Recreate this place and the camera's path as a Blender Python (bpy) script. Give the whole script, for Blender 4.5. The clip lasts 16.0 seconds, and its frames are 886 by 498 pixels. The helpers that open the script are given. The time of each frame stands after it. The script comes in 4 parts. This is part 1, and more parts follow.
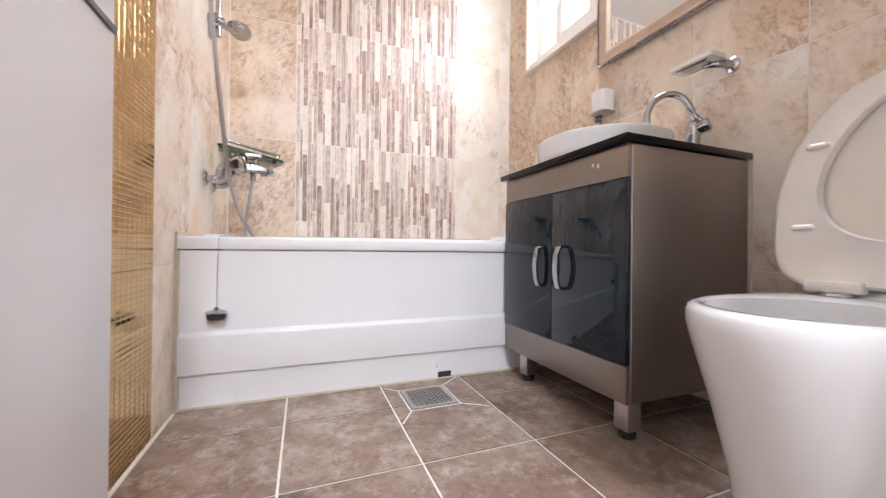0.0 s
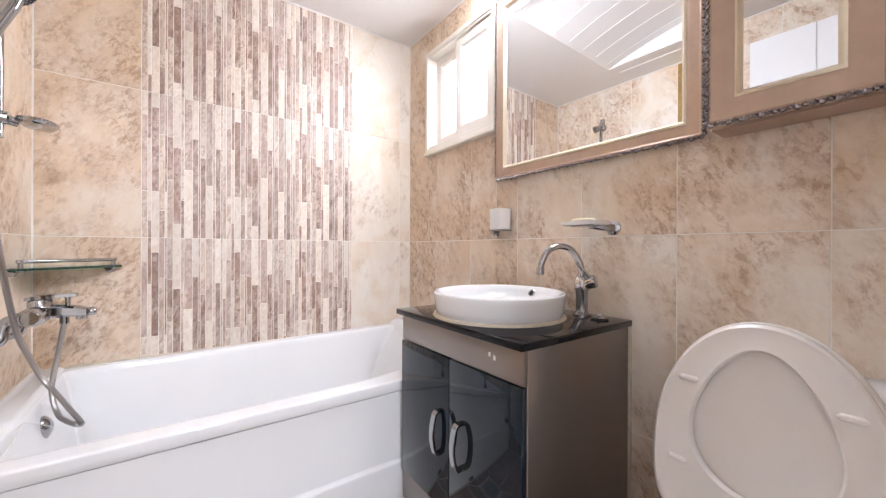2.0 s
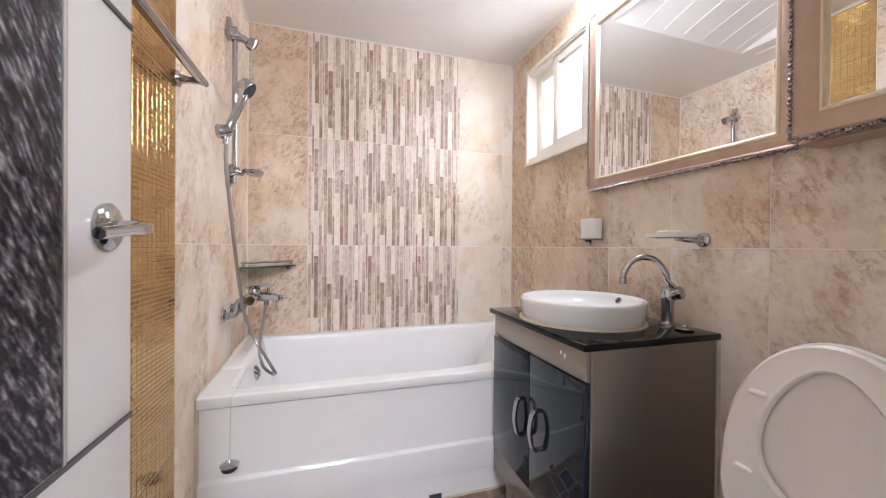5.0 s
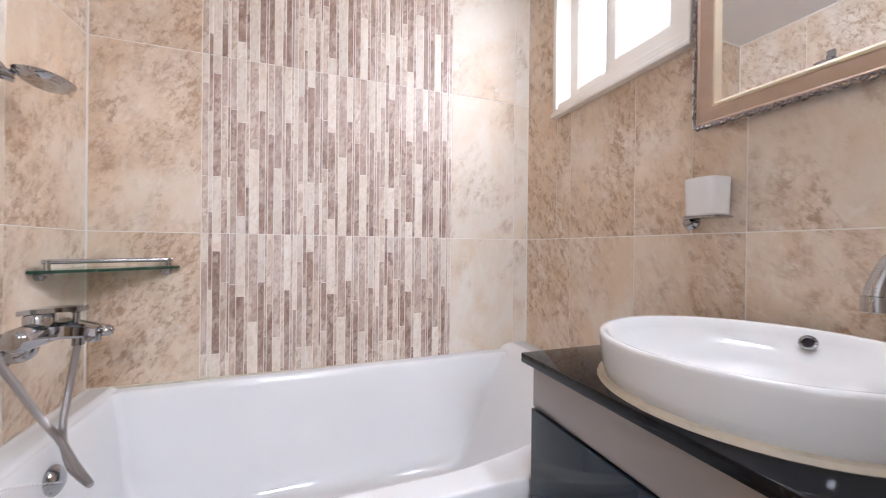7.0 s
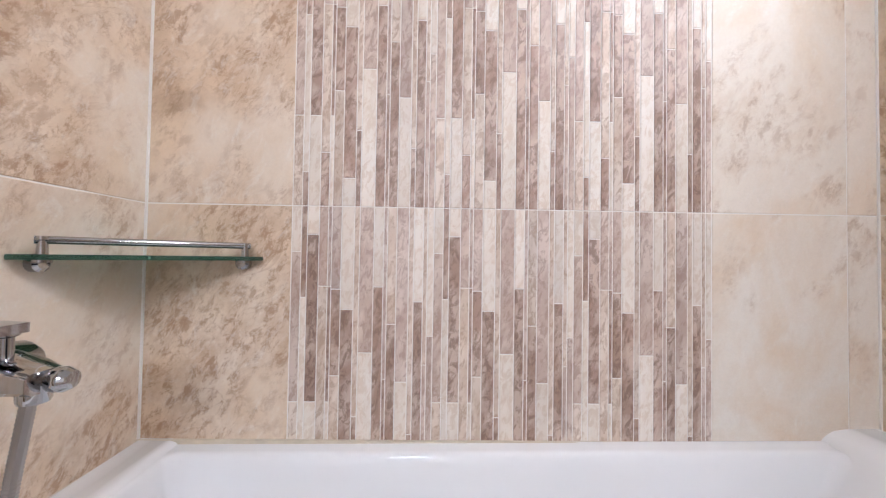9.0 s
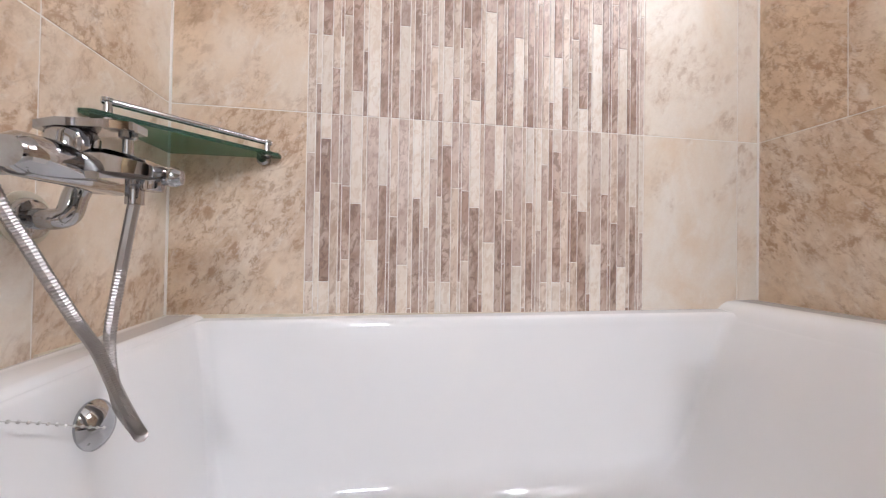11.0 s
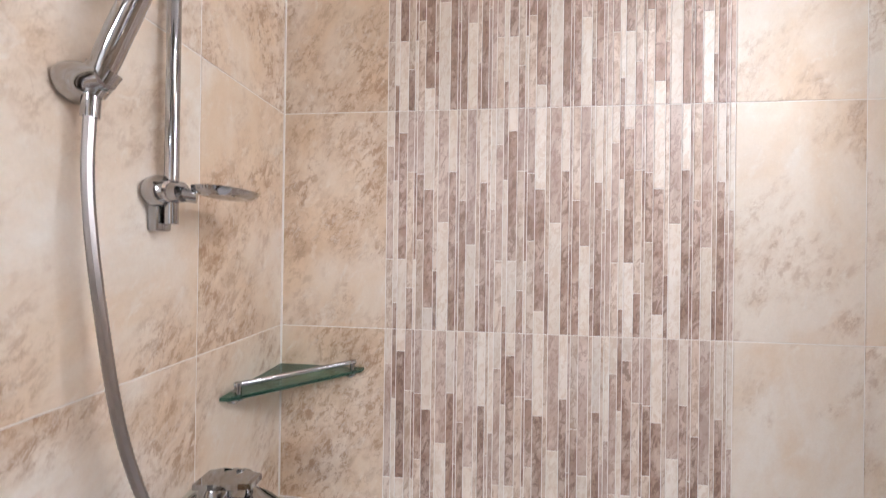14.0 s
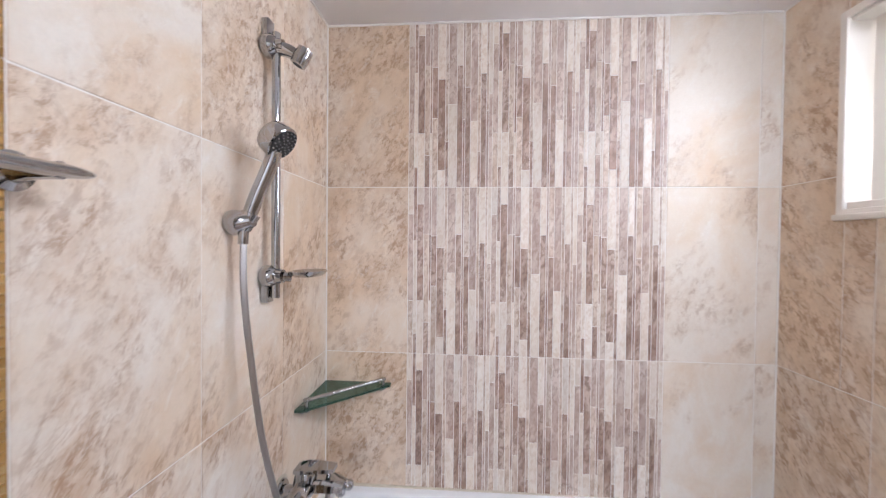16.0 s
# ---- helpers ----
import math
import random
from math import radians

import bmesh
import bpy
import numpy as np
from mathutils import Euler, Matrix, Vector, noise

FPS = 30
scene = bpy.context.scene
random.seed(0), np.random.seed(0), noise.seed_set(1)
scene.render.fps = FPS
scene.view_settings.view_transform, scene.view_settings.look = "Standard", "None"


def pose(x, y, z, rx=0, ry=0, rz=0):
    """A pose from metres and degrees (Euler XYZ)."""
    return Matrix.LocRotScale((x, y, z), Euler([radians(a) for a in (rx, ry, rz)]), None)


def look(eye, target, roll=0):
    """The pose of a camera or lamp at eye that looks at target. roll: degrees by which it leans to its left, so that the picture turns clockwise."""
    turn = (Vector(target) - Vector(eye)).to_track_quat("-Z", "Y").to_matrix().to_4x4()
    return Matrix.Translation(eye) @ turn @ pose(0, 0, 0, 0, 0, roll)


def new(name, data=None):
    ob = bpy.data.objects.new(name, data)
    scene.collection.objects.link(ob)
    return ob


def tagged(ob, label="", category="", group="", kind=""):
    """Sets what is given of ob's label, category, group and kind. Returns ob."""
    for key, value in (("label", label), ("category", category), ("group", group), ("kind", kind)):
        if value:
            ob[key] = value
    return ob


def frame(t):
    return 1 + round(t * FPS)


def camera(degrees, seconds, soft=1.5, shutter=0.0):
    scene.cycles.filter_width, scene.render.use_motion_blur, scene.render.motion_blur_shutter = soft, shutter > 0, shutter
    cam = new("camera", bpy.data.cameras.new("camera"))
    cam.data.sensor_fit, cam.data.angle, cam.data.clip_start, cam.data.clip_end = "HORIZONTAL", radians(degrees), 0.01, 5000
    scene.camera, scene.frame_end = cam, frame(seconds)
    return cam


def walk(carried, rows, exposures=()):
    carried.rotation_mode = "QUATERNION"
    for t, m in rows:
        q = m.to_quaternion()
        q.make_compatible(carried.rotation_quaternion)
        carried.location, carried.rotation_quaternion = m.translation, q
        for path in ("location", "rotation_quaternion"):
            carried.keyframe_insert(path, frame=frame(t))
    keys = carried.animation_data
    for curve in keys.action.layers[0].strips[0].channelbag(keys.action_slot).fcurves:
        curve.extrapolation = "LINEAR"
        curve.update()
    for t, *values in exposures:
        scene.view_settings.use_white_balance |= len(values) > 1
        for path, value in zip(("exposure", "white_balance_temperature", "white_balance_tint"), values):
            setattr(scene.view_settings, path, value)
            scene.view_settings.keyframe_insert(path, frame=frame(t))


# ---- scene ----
cam = camera(101.7, 16.0, 1.2, 0.22)
PATH = [
    (0, (0.338, -1.973, 0.467), (1.061, -0.108, 0.473), 0.6),
    (0.5, (0.352, -1.957, 0.485), (1.345, -0.22, 0.491), 0.4),
    (1, (0.431, -1.936, 0.681), (1.52, -0.258, 0.683), 0.3),
    (1.5, (0.435, -1.886, 0.81), (1.545, -0.222, 0.801), 0.2),
    (2, (0.439, -1.882, 0.966), (1.604, -0.257, 0.966), 0.2),
    (2.5, (0.422, -2.037, 1.031), (1.652, -0.459, 1.034), 0.1),
    (3, (0.376, -2.147, 1.222), (1.468, -0.472, 1.221), 0.3),
    (3.5, (0.335, -2.219, 1.357), (1.297, -0.465, 1.345), 0.3),
    (4, (0.32, -2.282, 1.327), (0.922, -0.375, 1.31), 0.4),
    (4.5, (0.362, -2.237, 1.107), (0.95, -0.326, 1.099), 0.5),
    (4.7, (0.389, -2.188, 1.019), (0.973, -0.276, 1.006), 0.5),
    (6.8, (0.627, -1.493, 0.978), (1.29, 0.393, 0.974), 0.5),
    (7, (0.65, -1.386, 0.966), (1.322, 0.498, 0.962), 0.6),
    (7.5, (0.671, -1.183, 0.97), (1.399, 0.68, 0.97), 0.6),
    (8, (0.69, -0.92, 0.942), (1.426, 0.939, 0.962), 0.3),
    (8.5, (0.677, -0.757, 0.927), (1.188, 1.177, 0.913), 0.9),
    (9, (0.596, -0.75, 0.906), (0.635, 1.249, 0.951), 0.9),
    (11.3, (0.498, -0.899, 0.652), (0.916, 1.057, 0.673), 0.9),
    (11.5, (0.502, -0.885, 0.639), (1.091, 1.026, 0.67), 0.6),
    (12, (0.525, -0.908, 0.609), (1.392, 0.895, 0.622), 0.4),
    (12.5, (0.506, -0.934, 0.629), (1.308, 0.898, 0.638), 0.5),
    (13, (0.512, -0.977, 0.729), (0.841, 0.995, 0.767), 0.8),
    (13.5, (0.526, -0.993, 0.997), (0.409, 1.004, 0.98), 0.9),
    (14, (0.553, -0.962, 1.225), (0.348, 1.027, 1.229), 0.8),
    (14.5, (0.558, -0.972, 1.463), (0.32, 1.014, 1.459), 0.5),
    (15, (0.533, -0.961, 1.594), (0.291, 1.024, 1.591), 0.5),
    (15.5, (0.551, -1.041, 1.52), (0.286, 0.941, 1.488), 0.7),
    (16, (0.514, -1.272, 1.402), (0.371, 0.723, 1.371), 0.6),
]
LOOKS = [(0, 0.38, 5870), (0.5, 0.36, 5870), (1, 0.41, 5820), (1.5, 0.31, 5820), (2.5, 0.29, 5820), (3, 0.23, 5850), (3.5, -0.08, 5790), (4.5, -0.03, 5970), (7, 0.0, 5690), (8, -0.01, 5740), (9, -0.03, 5720),
         (11.5, 0.00, 6040), (12.5, 0.01, 6140), (13.5, -0.07, 6040), (14.5, -0.18, 5740), (16, -0.17, 5540)]
walk(cam, [(t, look(eye, target, roll)) for t, eye, target, roll in PATH], [(t, stops, kelvin, 12) for t, stops, kelvin in LOOKS])

# ---- light ----
world = bpy.data.worlds.new("sky")
scene.world = world
world.use_nodes = True
wn = world.node_tree
sky = wn.nodes.new("ShaderNodeTexSky")
sky.sky_type, sky.sun_disc, sky.sun_elevation, sky.sun_rotation = "NISHITA", False, radians(50), radians(70)
wn.nodes["Background"].inputs["Strength"].default_value = 0.1
wn.links.new(sky.outputs[0], wn.nodes["Background"].inputs["Color"])


def area_lamp(name, m, power, w, h, color):
    lamp = bpy.data.lights.new(name, "AREA")
    lamp.shape, lamp.size, lamp.size_y, lamp.energy, lamp.color = "RECTANGLE", w, h, power, color
    ob = new(name, lamp)
    ob.matrix_world = m
    return ob


WINDOW_POWER, TUBE_GLOW, HALL_POWER = 6.0, 92.0, 57.0
area_lamp("window_daylight", look((1.68, -0.475, 1.79), (0.4, -0.9, 1.0)), WINDOW_POWER, 0.46, 0.46, (0.95, 0.97, 1.0))
area_lamp("hall_lamp_light", look((0.40, -3.70, 2.27), (0.45, -3.0, 0.0)), HALL_POWER, 0.45, 0.45, (0.96, 0.97, 1.0))

# ---- materials ----


def material(name, color, rough=0.5, metal=0.0, coat=0.0, emit=0.0):
    m = bpy.data.materials.new(name)
    m.use_nodes = True
    b = m.node_tree.nodes["Principled BSDF"]
    b.inputs["Base Color"].default_value = (*color, 1)
    b.inputs["Roughness"].default_value, b.inputs["Metallic"].default_value = rough, metal
    b.inputs["Coat Weight"].default_value = coat
    b.inputs["Coat Roughness"].default_value = 0.05
    if emit:
        b.inputs["Emission Color"].default_value = (*color, 1)
        b.inputs["Emission Strength"].default_value = emit
    return m


def link(m, a, b):
    m.node_tree.links.new(a, b)


def node(m, kind, **values):
    n = m.node_tree.nodes.new(kind)
    for key, value in values.items():
        n.inputs[key].default_value = value
    return n


def coords(m, scale=(1, 1, 1), shuffle=True):
    """Object coordinates, moved by a chance amount from piece to piece."""
    tc = node(m, "ShaderNodeTexCoord")
    mp = node(m, "ShaderNodeMapping", Scale=scale)
    link(m, tc.outputs["Object"], mp.inputs["Vector"])
    if shuffle:
        info = node(m, "ShaderNodeObjectInfo")
        mul = m.node_tree.nodes.new("ShaderNodeVectorMath")
        mul.operation = "MULTIPLY"
        comb = node(m, "ShaderNodeCombineXYZ")
        for i, k in enumerate((37.0, 91.0, 53.0)):
            q = m.node_tree.nodes.new("ShaderNodeMath")
            q.operation = "MULTIPLY"
            q.inputs[1].default_value = k
            link(m, info.outputs["Random"], q.inputs[0])
            link(m, q.outputs[0], comb.inputs[i])
        link(m, comb.outputs[0], mp.inputs["Location"])
    return mp.outputs["Vector"]


def noise_tex(m, vec, scale, detail=4.0, rough=0.55, distort=0.0):
    n = node(m, "ShaderNodeTexNoise", Scale=scale, Detail=detail, Roughness=rough, Distortion=distort)
    link(m, vec, n.inputs["Vector"])
    return n.outputs["Fac"]


def ramp(m, fac, stops):
    r = m.node_tree.nodes.new("ShaderNodeValToRGB")
    e = r.color_ramp.elements
    while len(e) < len(stops):
        e.new(0.5)
    for el, (p, c) in zip(e, stops):
        el.position, el.color = p, (*c, 1) if len(c) == 3 else c
    link(m, fac, r.inputs["Fac"])
    return r.outputs["Color"]


def mix(m, fac, a, b, mode="MIX"):
    n = m.node_tree.nodes.new("ShaderNodeMix")
    n.data_type, n.blend_type = "RGBA", mode
    for sock, v in ((n.inputs[0], fac), (n.inputs[6], a), (n.inputs[7], b)):
        if isinstance(v, (int, float)):
            sock.default_value = v
        elif isinstance(v, tuple):
            sock.default_value = (*v, 1)
        else:
            link(m, v, sock)
    return n.outputs[2]


def bump(m, height, strength=0.2, distance=0.002):
    b = node(m, "ShaderNodeBump", Strength=strength, Distance=distance)
    link(m, height, b.inputs["Height"])
    link(m, b.outputs[0], m.node_tree.nodes["Principled BSDF"].inputs["Normal"])


def color_of(m, socket):
    link(m, socket, m.node_tree.nodes["Principled BSDF"].inputs["Base Color"])


def rough_of(m, socket):
    link(m, socket, m.node_tree.nodes["Principled BSDF"].inputs["Roughness"])


def grey(v):
    return (v, v, v)


def slanted(m, vec, angle, stretch):
    """Coordinates turned in the plane of a tile, then stretched along the slant."""
    turn = node(m, "ShaderNodeMapping", Rotation=(0.0, angle, 0.0))
    link(m, vec, turn.inputs["Vector"])
    pull = node(m, "ShaderNodeMapping", Scale=(1.0, 1.0, stretch))
    link(m, turn.outputs["Vector"], pull.inputs["Vector"])
    return pull.outputs["Vector"]


def stone_tile(name, light, tan, brown, rough, cover=0.0):
    """Glazed marble-look tile: pale ground, cloudy tan areas, lacy brown flecks in slanting drifts."""
    m = material(name, light, rough)
    m.node_tree.nodes["Principled BSDF"].inputs["Specular IOR Level"].default_value = 0.55
    v = coords(m, (1, 1, 1))
    sl = slanted(m, v, radians(-33), 0.58)
    steep = slanted(m, v, radians(-20), 0.7)
    info = node(m, "ShaderNodeObjectInfo")
    cloud = noise_tex(m, steep, 4.2, 5.0, 0.6, 0.5)
    base = mix(m, ramp(m, cloud, [(0.38 - cover, grey(0)), (0.64 - cover, grey(1.0))]), light, tan)
    base = mix(m, ramp(m, info.outputs["Random"], [(0.0, grey(0)), (1.0, grey(0.38))]), base, tan)
    drift = ramp(m, noise_tex(m, steep, 4.6, 4.0, 0.6, 0.4), [(0.43 - cover, grey(0.05)), (0.62 - cover, grey(1.0))])
    soft = ramp(m, noise_tex(m, sl, 15.0, 7.0, 0.72, 0.25), [(0.38, grey(0)), (0.62, grey(0.95))])
    col = mix(m, mix(m, 1.0, drift, soft, "MULTIPLY"), base, mix(m, 0.45, tan, brown))
    lace = ramp(m, noise_tex(m, sl, 46.0, 9.0, 0.76, 0.3), [(0.49, grey(0)), (0.59, grey(0.8))])
    col = mix(m, mix(m, 1.0, drift, lace, "MULTIPLY"), col, brown)
    vein = ramp(m, noise_tex(m, sl, 9.0, 6.0, 0.6, 1.4), [(0.485, grey(0)), (0.50, grey(0.35)), (0.515, grey(0))])
    col = mix(m, mix(m, 1.0, drift, vein, "MULTIPLY"), col, brown)
    pale = ramp(m, noise_tex(m, sl, 30.0, 8.0, 0.75, 0.6), [(0.54, grey(0)), (0.68, grey(0.55))])
    col = mix(m, pale, col, light)
    fine = noise_tex(m, v, 220.0, 3.0, 0.6)
    col = mix(m, 0.08, col, ramp(m, fine, [(0.3, grey(0.4)), (0.7, grey(1.0))]), "MULTIPLY")
    color_of(m, col)
    bump(m, noise_tex(m, v, 14.0, 3.0, 0.5), 0.05, 0.001)
    return m


TILE = stone_tile("beige_marble_tile", (0.86, 0.805, 0.725), (0.75, 0.585, 0.42), (0.39, 0.23, 0.125), 0.5)
TILE_VEINED = stone_tile("beige_marble_tile_strongly_veined", (0.86, 0.805, 0.725), (0.75, 0.585, 0.42), (0.39, 0.23, 0.125), 0.5, 0.07)
TILE_PALE = stone_tile("beige_marble_tile_faintly_veined", (0.86, 0.805, 0.725), (0.75, 0.585, 0.42), (0.39, 0.23, 0.125), 0.5, -0.07)
GROUT = material("pale_grout", (0.86, 0.82, 0.77), 0.9)


def strip_stone(name, a, b, c):
    """Cut stone strip: long pale and dark patches, fine veins and specks."""
    m = material(name, a, 0.46)
    m.node_tree.nodes["Principled BSDF"].inputs["Specular IOR Level"].default_value = 0.55
    v = coords(m)
    vl = slanted(m, v, radians(-15), 0.5)
    col = mix(m, ramp(m, noise_tex(m, vl, 20.0, 4.0, 0.6, 0.4), [(0.43, grey(0)), (0.58, grey(1))]), a, b)
    col = mix(m, ramp(m, noise_tex(m, vl, 70.0, 7.0, 0.72, 0.9), [(0.475, grey(0)), (0.57, grey(0.75))]), col, c)
    col = mix(m, ramp(m, noise_tex(m, vl, 48.0, 6.0, 0.7, 0.6), [(0.54, grey(0)), (0.68, grey(0.55))]), col, b)
    info = node(m, "ShaderNodeObjectInfo")
    col = mix(m, 1.0, col, ramp(m, info.outputs["Random"], [(0.0, (0.88, 0.86, 0.84)), (0.5, (1.0, 0.97, 0.93)), (1.0, (1.07, 1.06, 1.05))]), "MULTIPLY")
    color_of(m, col)
    bump(m, noise_tex(m, v, 60.0, 3.0), 0.05, 0.001)
    return m


STRIPS = {
    "l": strip_stone("pale_strip", (0.80, 0.73, 0.655), (0.84, 0.785, 0.72), (0.68, 0.57, 0.47)),
    "m": strip_stone("rose_grey_strip", (0.52, 0.40, 0.34), (0.68, 0.575, 0.51), (0.37, 0.255, 0.20)),
    "n": strip_stone("warm_pale_strip", (0.63, 0.51, 0.42), (0.77, 0.68, 0.60), (0.43, 0.305, 0.22)),
    "d": strip_stone("brown_strip", (0.385, 0.26, 0.20), (0.59, 0.465, 0.39), (0.20, 0.12, 0.085)),
}

FLOOR_TILE = material("slate_brown_floor_tile", (0.25, 0.2, 0.18), 0.4)
_v = coords(FLOOR_TILE)
_c = ramp(FLOOR_TILE, noise_tex(FLOOR_TILE, _v, 7.0, 8.0, 0.68, 0.25), [(0.32, (0.12, 0.078, 0.058)), (0.44, (0.24, 0.155, 0.11)), (0.56, (0.30, 0.215, 0.165)), (0.70, (0.42, 0.345, 0.29))])
_c = mix(FLOOR_TILE, ramp(FLOOR_TILE, noise_tex(FLOOR_TILE, _v, 13.0, 10.0, 0.78, 0.1), [(0.50, grey(0)), (0.64, grey(0.7))]), _c, (0.52, 0.455, 0.40))
_c = mix(FLOOR_TILE, ramp(FLOOR_TILE, noise_tex(FLOOR_TILE, _v, 50.0, 8.0, 0.75, 0.0), [(0.52, grey(0)), (0.62, grey(0.55))]), _c, (0.13, 0.085, 0.062))
color_of(FLOOR_TILE, _c)
bump(FLOOR_TILE, noise_tex(FLOOR_TILE, _v, 40.0, 6.0), 0.25, 0.002)
rough_of(FLOOR_TILE, ramp(FLOOR_TILE, noise_tex(FLOOR_TILE, _v, 15.0), [(0.3, grey(0.3)), (0.7, grey(0.5))]))


def subtle(name, color, rough, scale=6.0, amount=0.06, coat=0.0, metal=0.0, fine=0.0):
    m = material(name, color, rough, metal, coat)
    v = coords(m, shuffle=False)
    low = tuple(c * (1 - amount) for c in color)
    color_of(m, ramp(m, noise_tex(m, v, scale, 5.0, 0.6), [(0.3, low), (0.7, color)]))
    rough_of(m, ramp(m, noise_tex(m, v, scale * 2.3, 4.0), [(0.25, grey(rough * 0.94)), (0.75, grey(min(1, rough * 1.08 + 0.004)))]))
    if fine:
        bump(m, noise_tex(m, v, 180.0, 4.0), fine, 0.001)
    return m


ACRYLIC = subtle("white_acrylic", (0.85, 0.84, 0.835), 0.06, 4.0, 0.02)
PORCELAIN = subtle("white_porcelain", (0.80, 0.79, 0.78), 0.07, 5.0, 0.02, 0.3)
SEAT_PLASTIC = subtle("ivory_plastic", (0.82, 0.77, 0.72), 0.22, 6.0, 0.03)
CHROME = subtle("chrome", (0.47, 0.47, 0.48), 0.04, 20.0, 0.08, 0.0, 1.0)
SATIN = material("satin_steel", (0.58, 0.56, 0.54), 0.3, 1.0)
HOSE_METAL = material("ribbed_steel_hose", (0.38, 0.355, 0.34), 0.34, 1.0)
BLACK_GLASS = subtle("black_glass", (0.005, 0.005, 0.006), 0.03, 8.0, 0.2)
BLACK_GLASS.node_tree.nodes["Principled BSDF"].inputs["IOR"].default_value = 1.33
BLACK_DOOR = subtle("black_gloss_lacquer", (0.008, 0.016, 0.026), 0.03, 5.0, 0.15)
TAUPE = material("taupe_pearl_lacquer", (0.29, 0.25, 0.224), 0.28, 0.8)
MIRROR = material("mirror_silver", (0.9, 0.91, 0.91), 0.0, 1.0)
CHAMPAGNE = subtle("champagne_frame_paint", (0.48, 0.35, 0.26), 0.38, 25.0, 0.1, 0.0, 0.4, 0.05)
GILT = subtle("pale_gold_trim", (0.74, 0.65, 0.50), 0.38, 12.0, 0.08, 0.0, 0.7)
PEWTER = subtle("antique_pewter", (0.46, 0.42, 0.42), 0.22, 140.0, 0.7, 0.0, 0.95)
CEILING_PVC = subtle("white_ceiling_panel", (0.82, 0.79, 0.77), 0.35, 3.0, 0.03)
WINDOW_PVC = subtle("cream_window_frame", (0.80, 0.74, 0.66), 0.35, 8.0, 0.05)
DOOR_PAINT = subtle("white_door_film", (0.82, 0.80, 0.80), 0.24, 3.0, 0.02)
JAMB_PAINT = subtle("cream_door_frame", (0.78, 0.72, 0.66), 0.4, 6.0, 0.05)
GROOVE = material("dark_groove_trim", (0.05, 0.045, 0.05), 0.3)
HALL_PAPER = subtle("white_wallpaper", (0.80, 0.78, 0.75), 0.8, 3.0, 0.04, 0.0, 0.0, 0.2)
HALL_FLOOR = subtle("hall_wood_floor", (0.36, 0.24, 0.15), 0.35, 9.0, 0.3)
RUBBER = material("black_rubber", (0.02, 0.02, 0.02), 0.6)
PAPER = subtle("white_tissue", (0.85, 0.82, 0.77), 0.9, 30.0, 0.06, 0.0, 0.0, 0.3)
CARDBOARD = subtle("grey_cardboard", (0.34, 0.35, 0.39), 0.8, 30.0, 0.2)
WHITE_PLASTIC = subtle("white_plastic", (0.82, 0.80, 0.77), 0.3, 10.0, 0.03)
SILICONE = subtle("aged_sealant", (0.68, 0.60, 0.47), 0.5, 30.0, 0.2)
SOAP = subtle("cream_soap", (0.80, 0.74, 0.52), 0.4, 30.0, 0.1)

GOLD = material("gold_mirror_mosaic", (0.66, 0.43, 0.15), 0.09, 1.0)
_v = coords(GOLD)
color_of(GOLD, ramp(GOLD, noise_tex(GOLD, _v, 9.0), [(0.3, (0.50, 0.32, 0.12)), (0.7, (0.60, 0.41, 0.18))]))
GOLD_BED = subtle("gold_mosaic_bed", (0.34, 0.22, 0.09), 0.3, 30.0, 0.15, 0.0, 0.9)

BLACK_PANEL = material("black_hammered_panel", (0.03, 0.03, 0.035), 0.2)
_v = coords(BLACK_PANEL, (1, 1, 1), False)
_t = node(BLACK_PANEL, "ShaderNodeMapping", Rotation=(radians(-30), 0.0, 0.0))
link(BLACK_PANEL, _v, _t.inputs["Vector"])
_p = node(BLACK_PANEL, "ShaderNodeMapping", Scale=(1.0, 1.0, 0.27))
link(BLACK_PANEL, _t.outputs["Vector"], _p.inputs["Vector"])
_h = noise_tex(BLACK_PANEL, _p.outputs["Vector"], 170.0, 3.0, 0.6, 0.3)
# pale stops paint the glints of the hammered relief into the colour
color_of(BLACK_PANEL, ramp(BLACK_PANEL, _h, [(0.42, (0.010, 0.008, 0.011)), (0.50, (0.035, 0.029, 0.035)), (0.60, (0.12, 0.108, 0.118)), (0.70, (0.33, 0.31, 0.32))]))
bump(BLACK_PANEL, _h, 0.5, 0.002)
BLACK_PANEL.node_tree.nodes["Principled BSDF"].inputs["IOR"].default_value = 1.25

GREEN_GLASS = material("green_shelf_glass", (0.10, 0.26, 0.17), 0.03)
GREEN_GLASS.node_tree.nodes["Principled BSDF"].inputs["Transmission Weight"].default_value = 0.75
PANE = material("frosted_window_glass", (0.95, 0.95, 0.95), 0.25)
PANE.node_tree.nodes["Principled BSDF"].inputs["Transmission Weight"].default_value = 1.0
DAY = material("white_daylight", (1.0, 0.98, 0.95), 1.0, emit=5.0)
TUBE_LIGHT = material("lit_tube", (0.97, 0.98, 1.0), 0.5, emit=TUBE_GLOW)
HALL_DISC = material("lit_hall_diffuser", (1.0, 0.97, 0.93), 0.5, emit=6.0)

# ---- building tools ----


def origin(ob):
    at = Vector((0, 0, 0))
    while ob is not None:
        at += ob.location
        ob = ob.parent
    return at


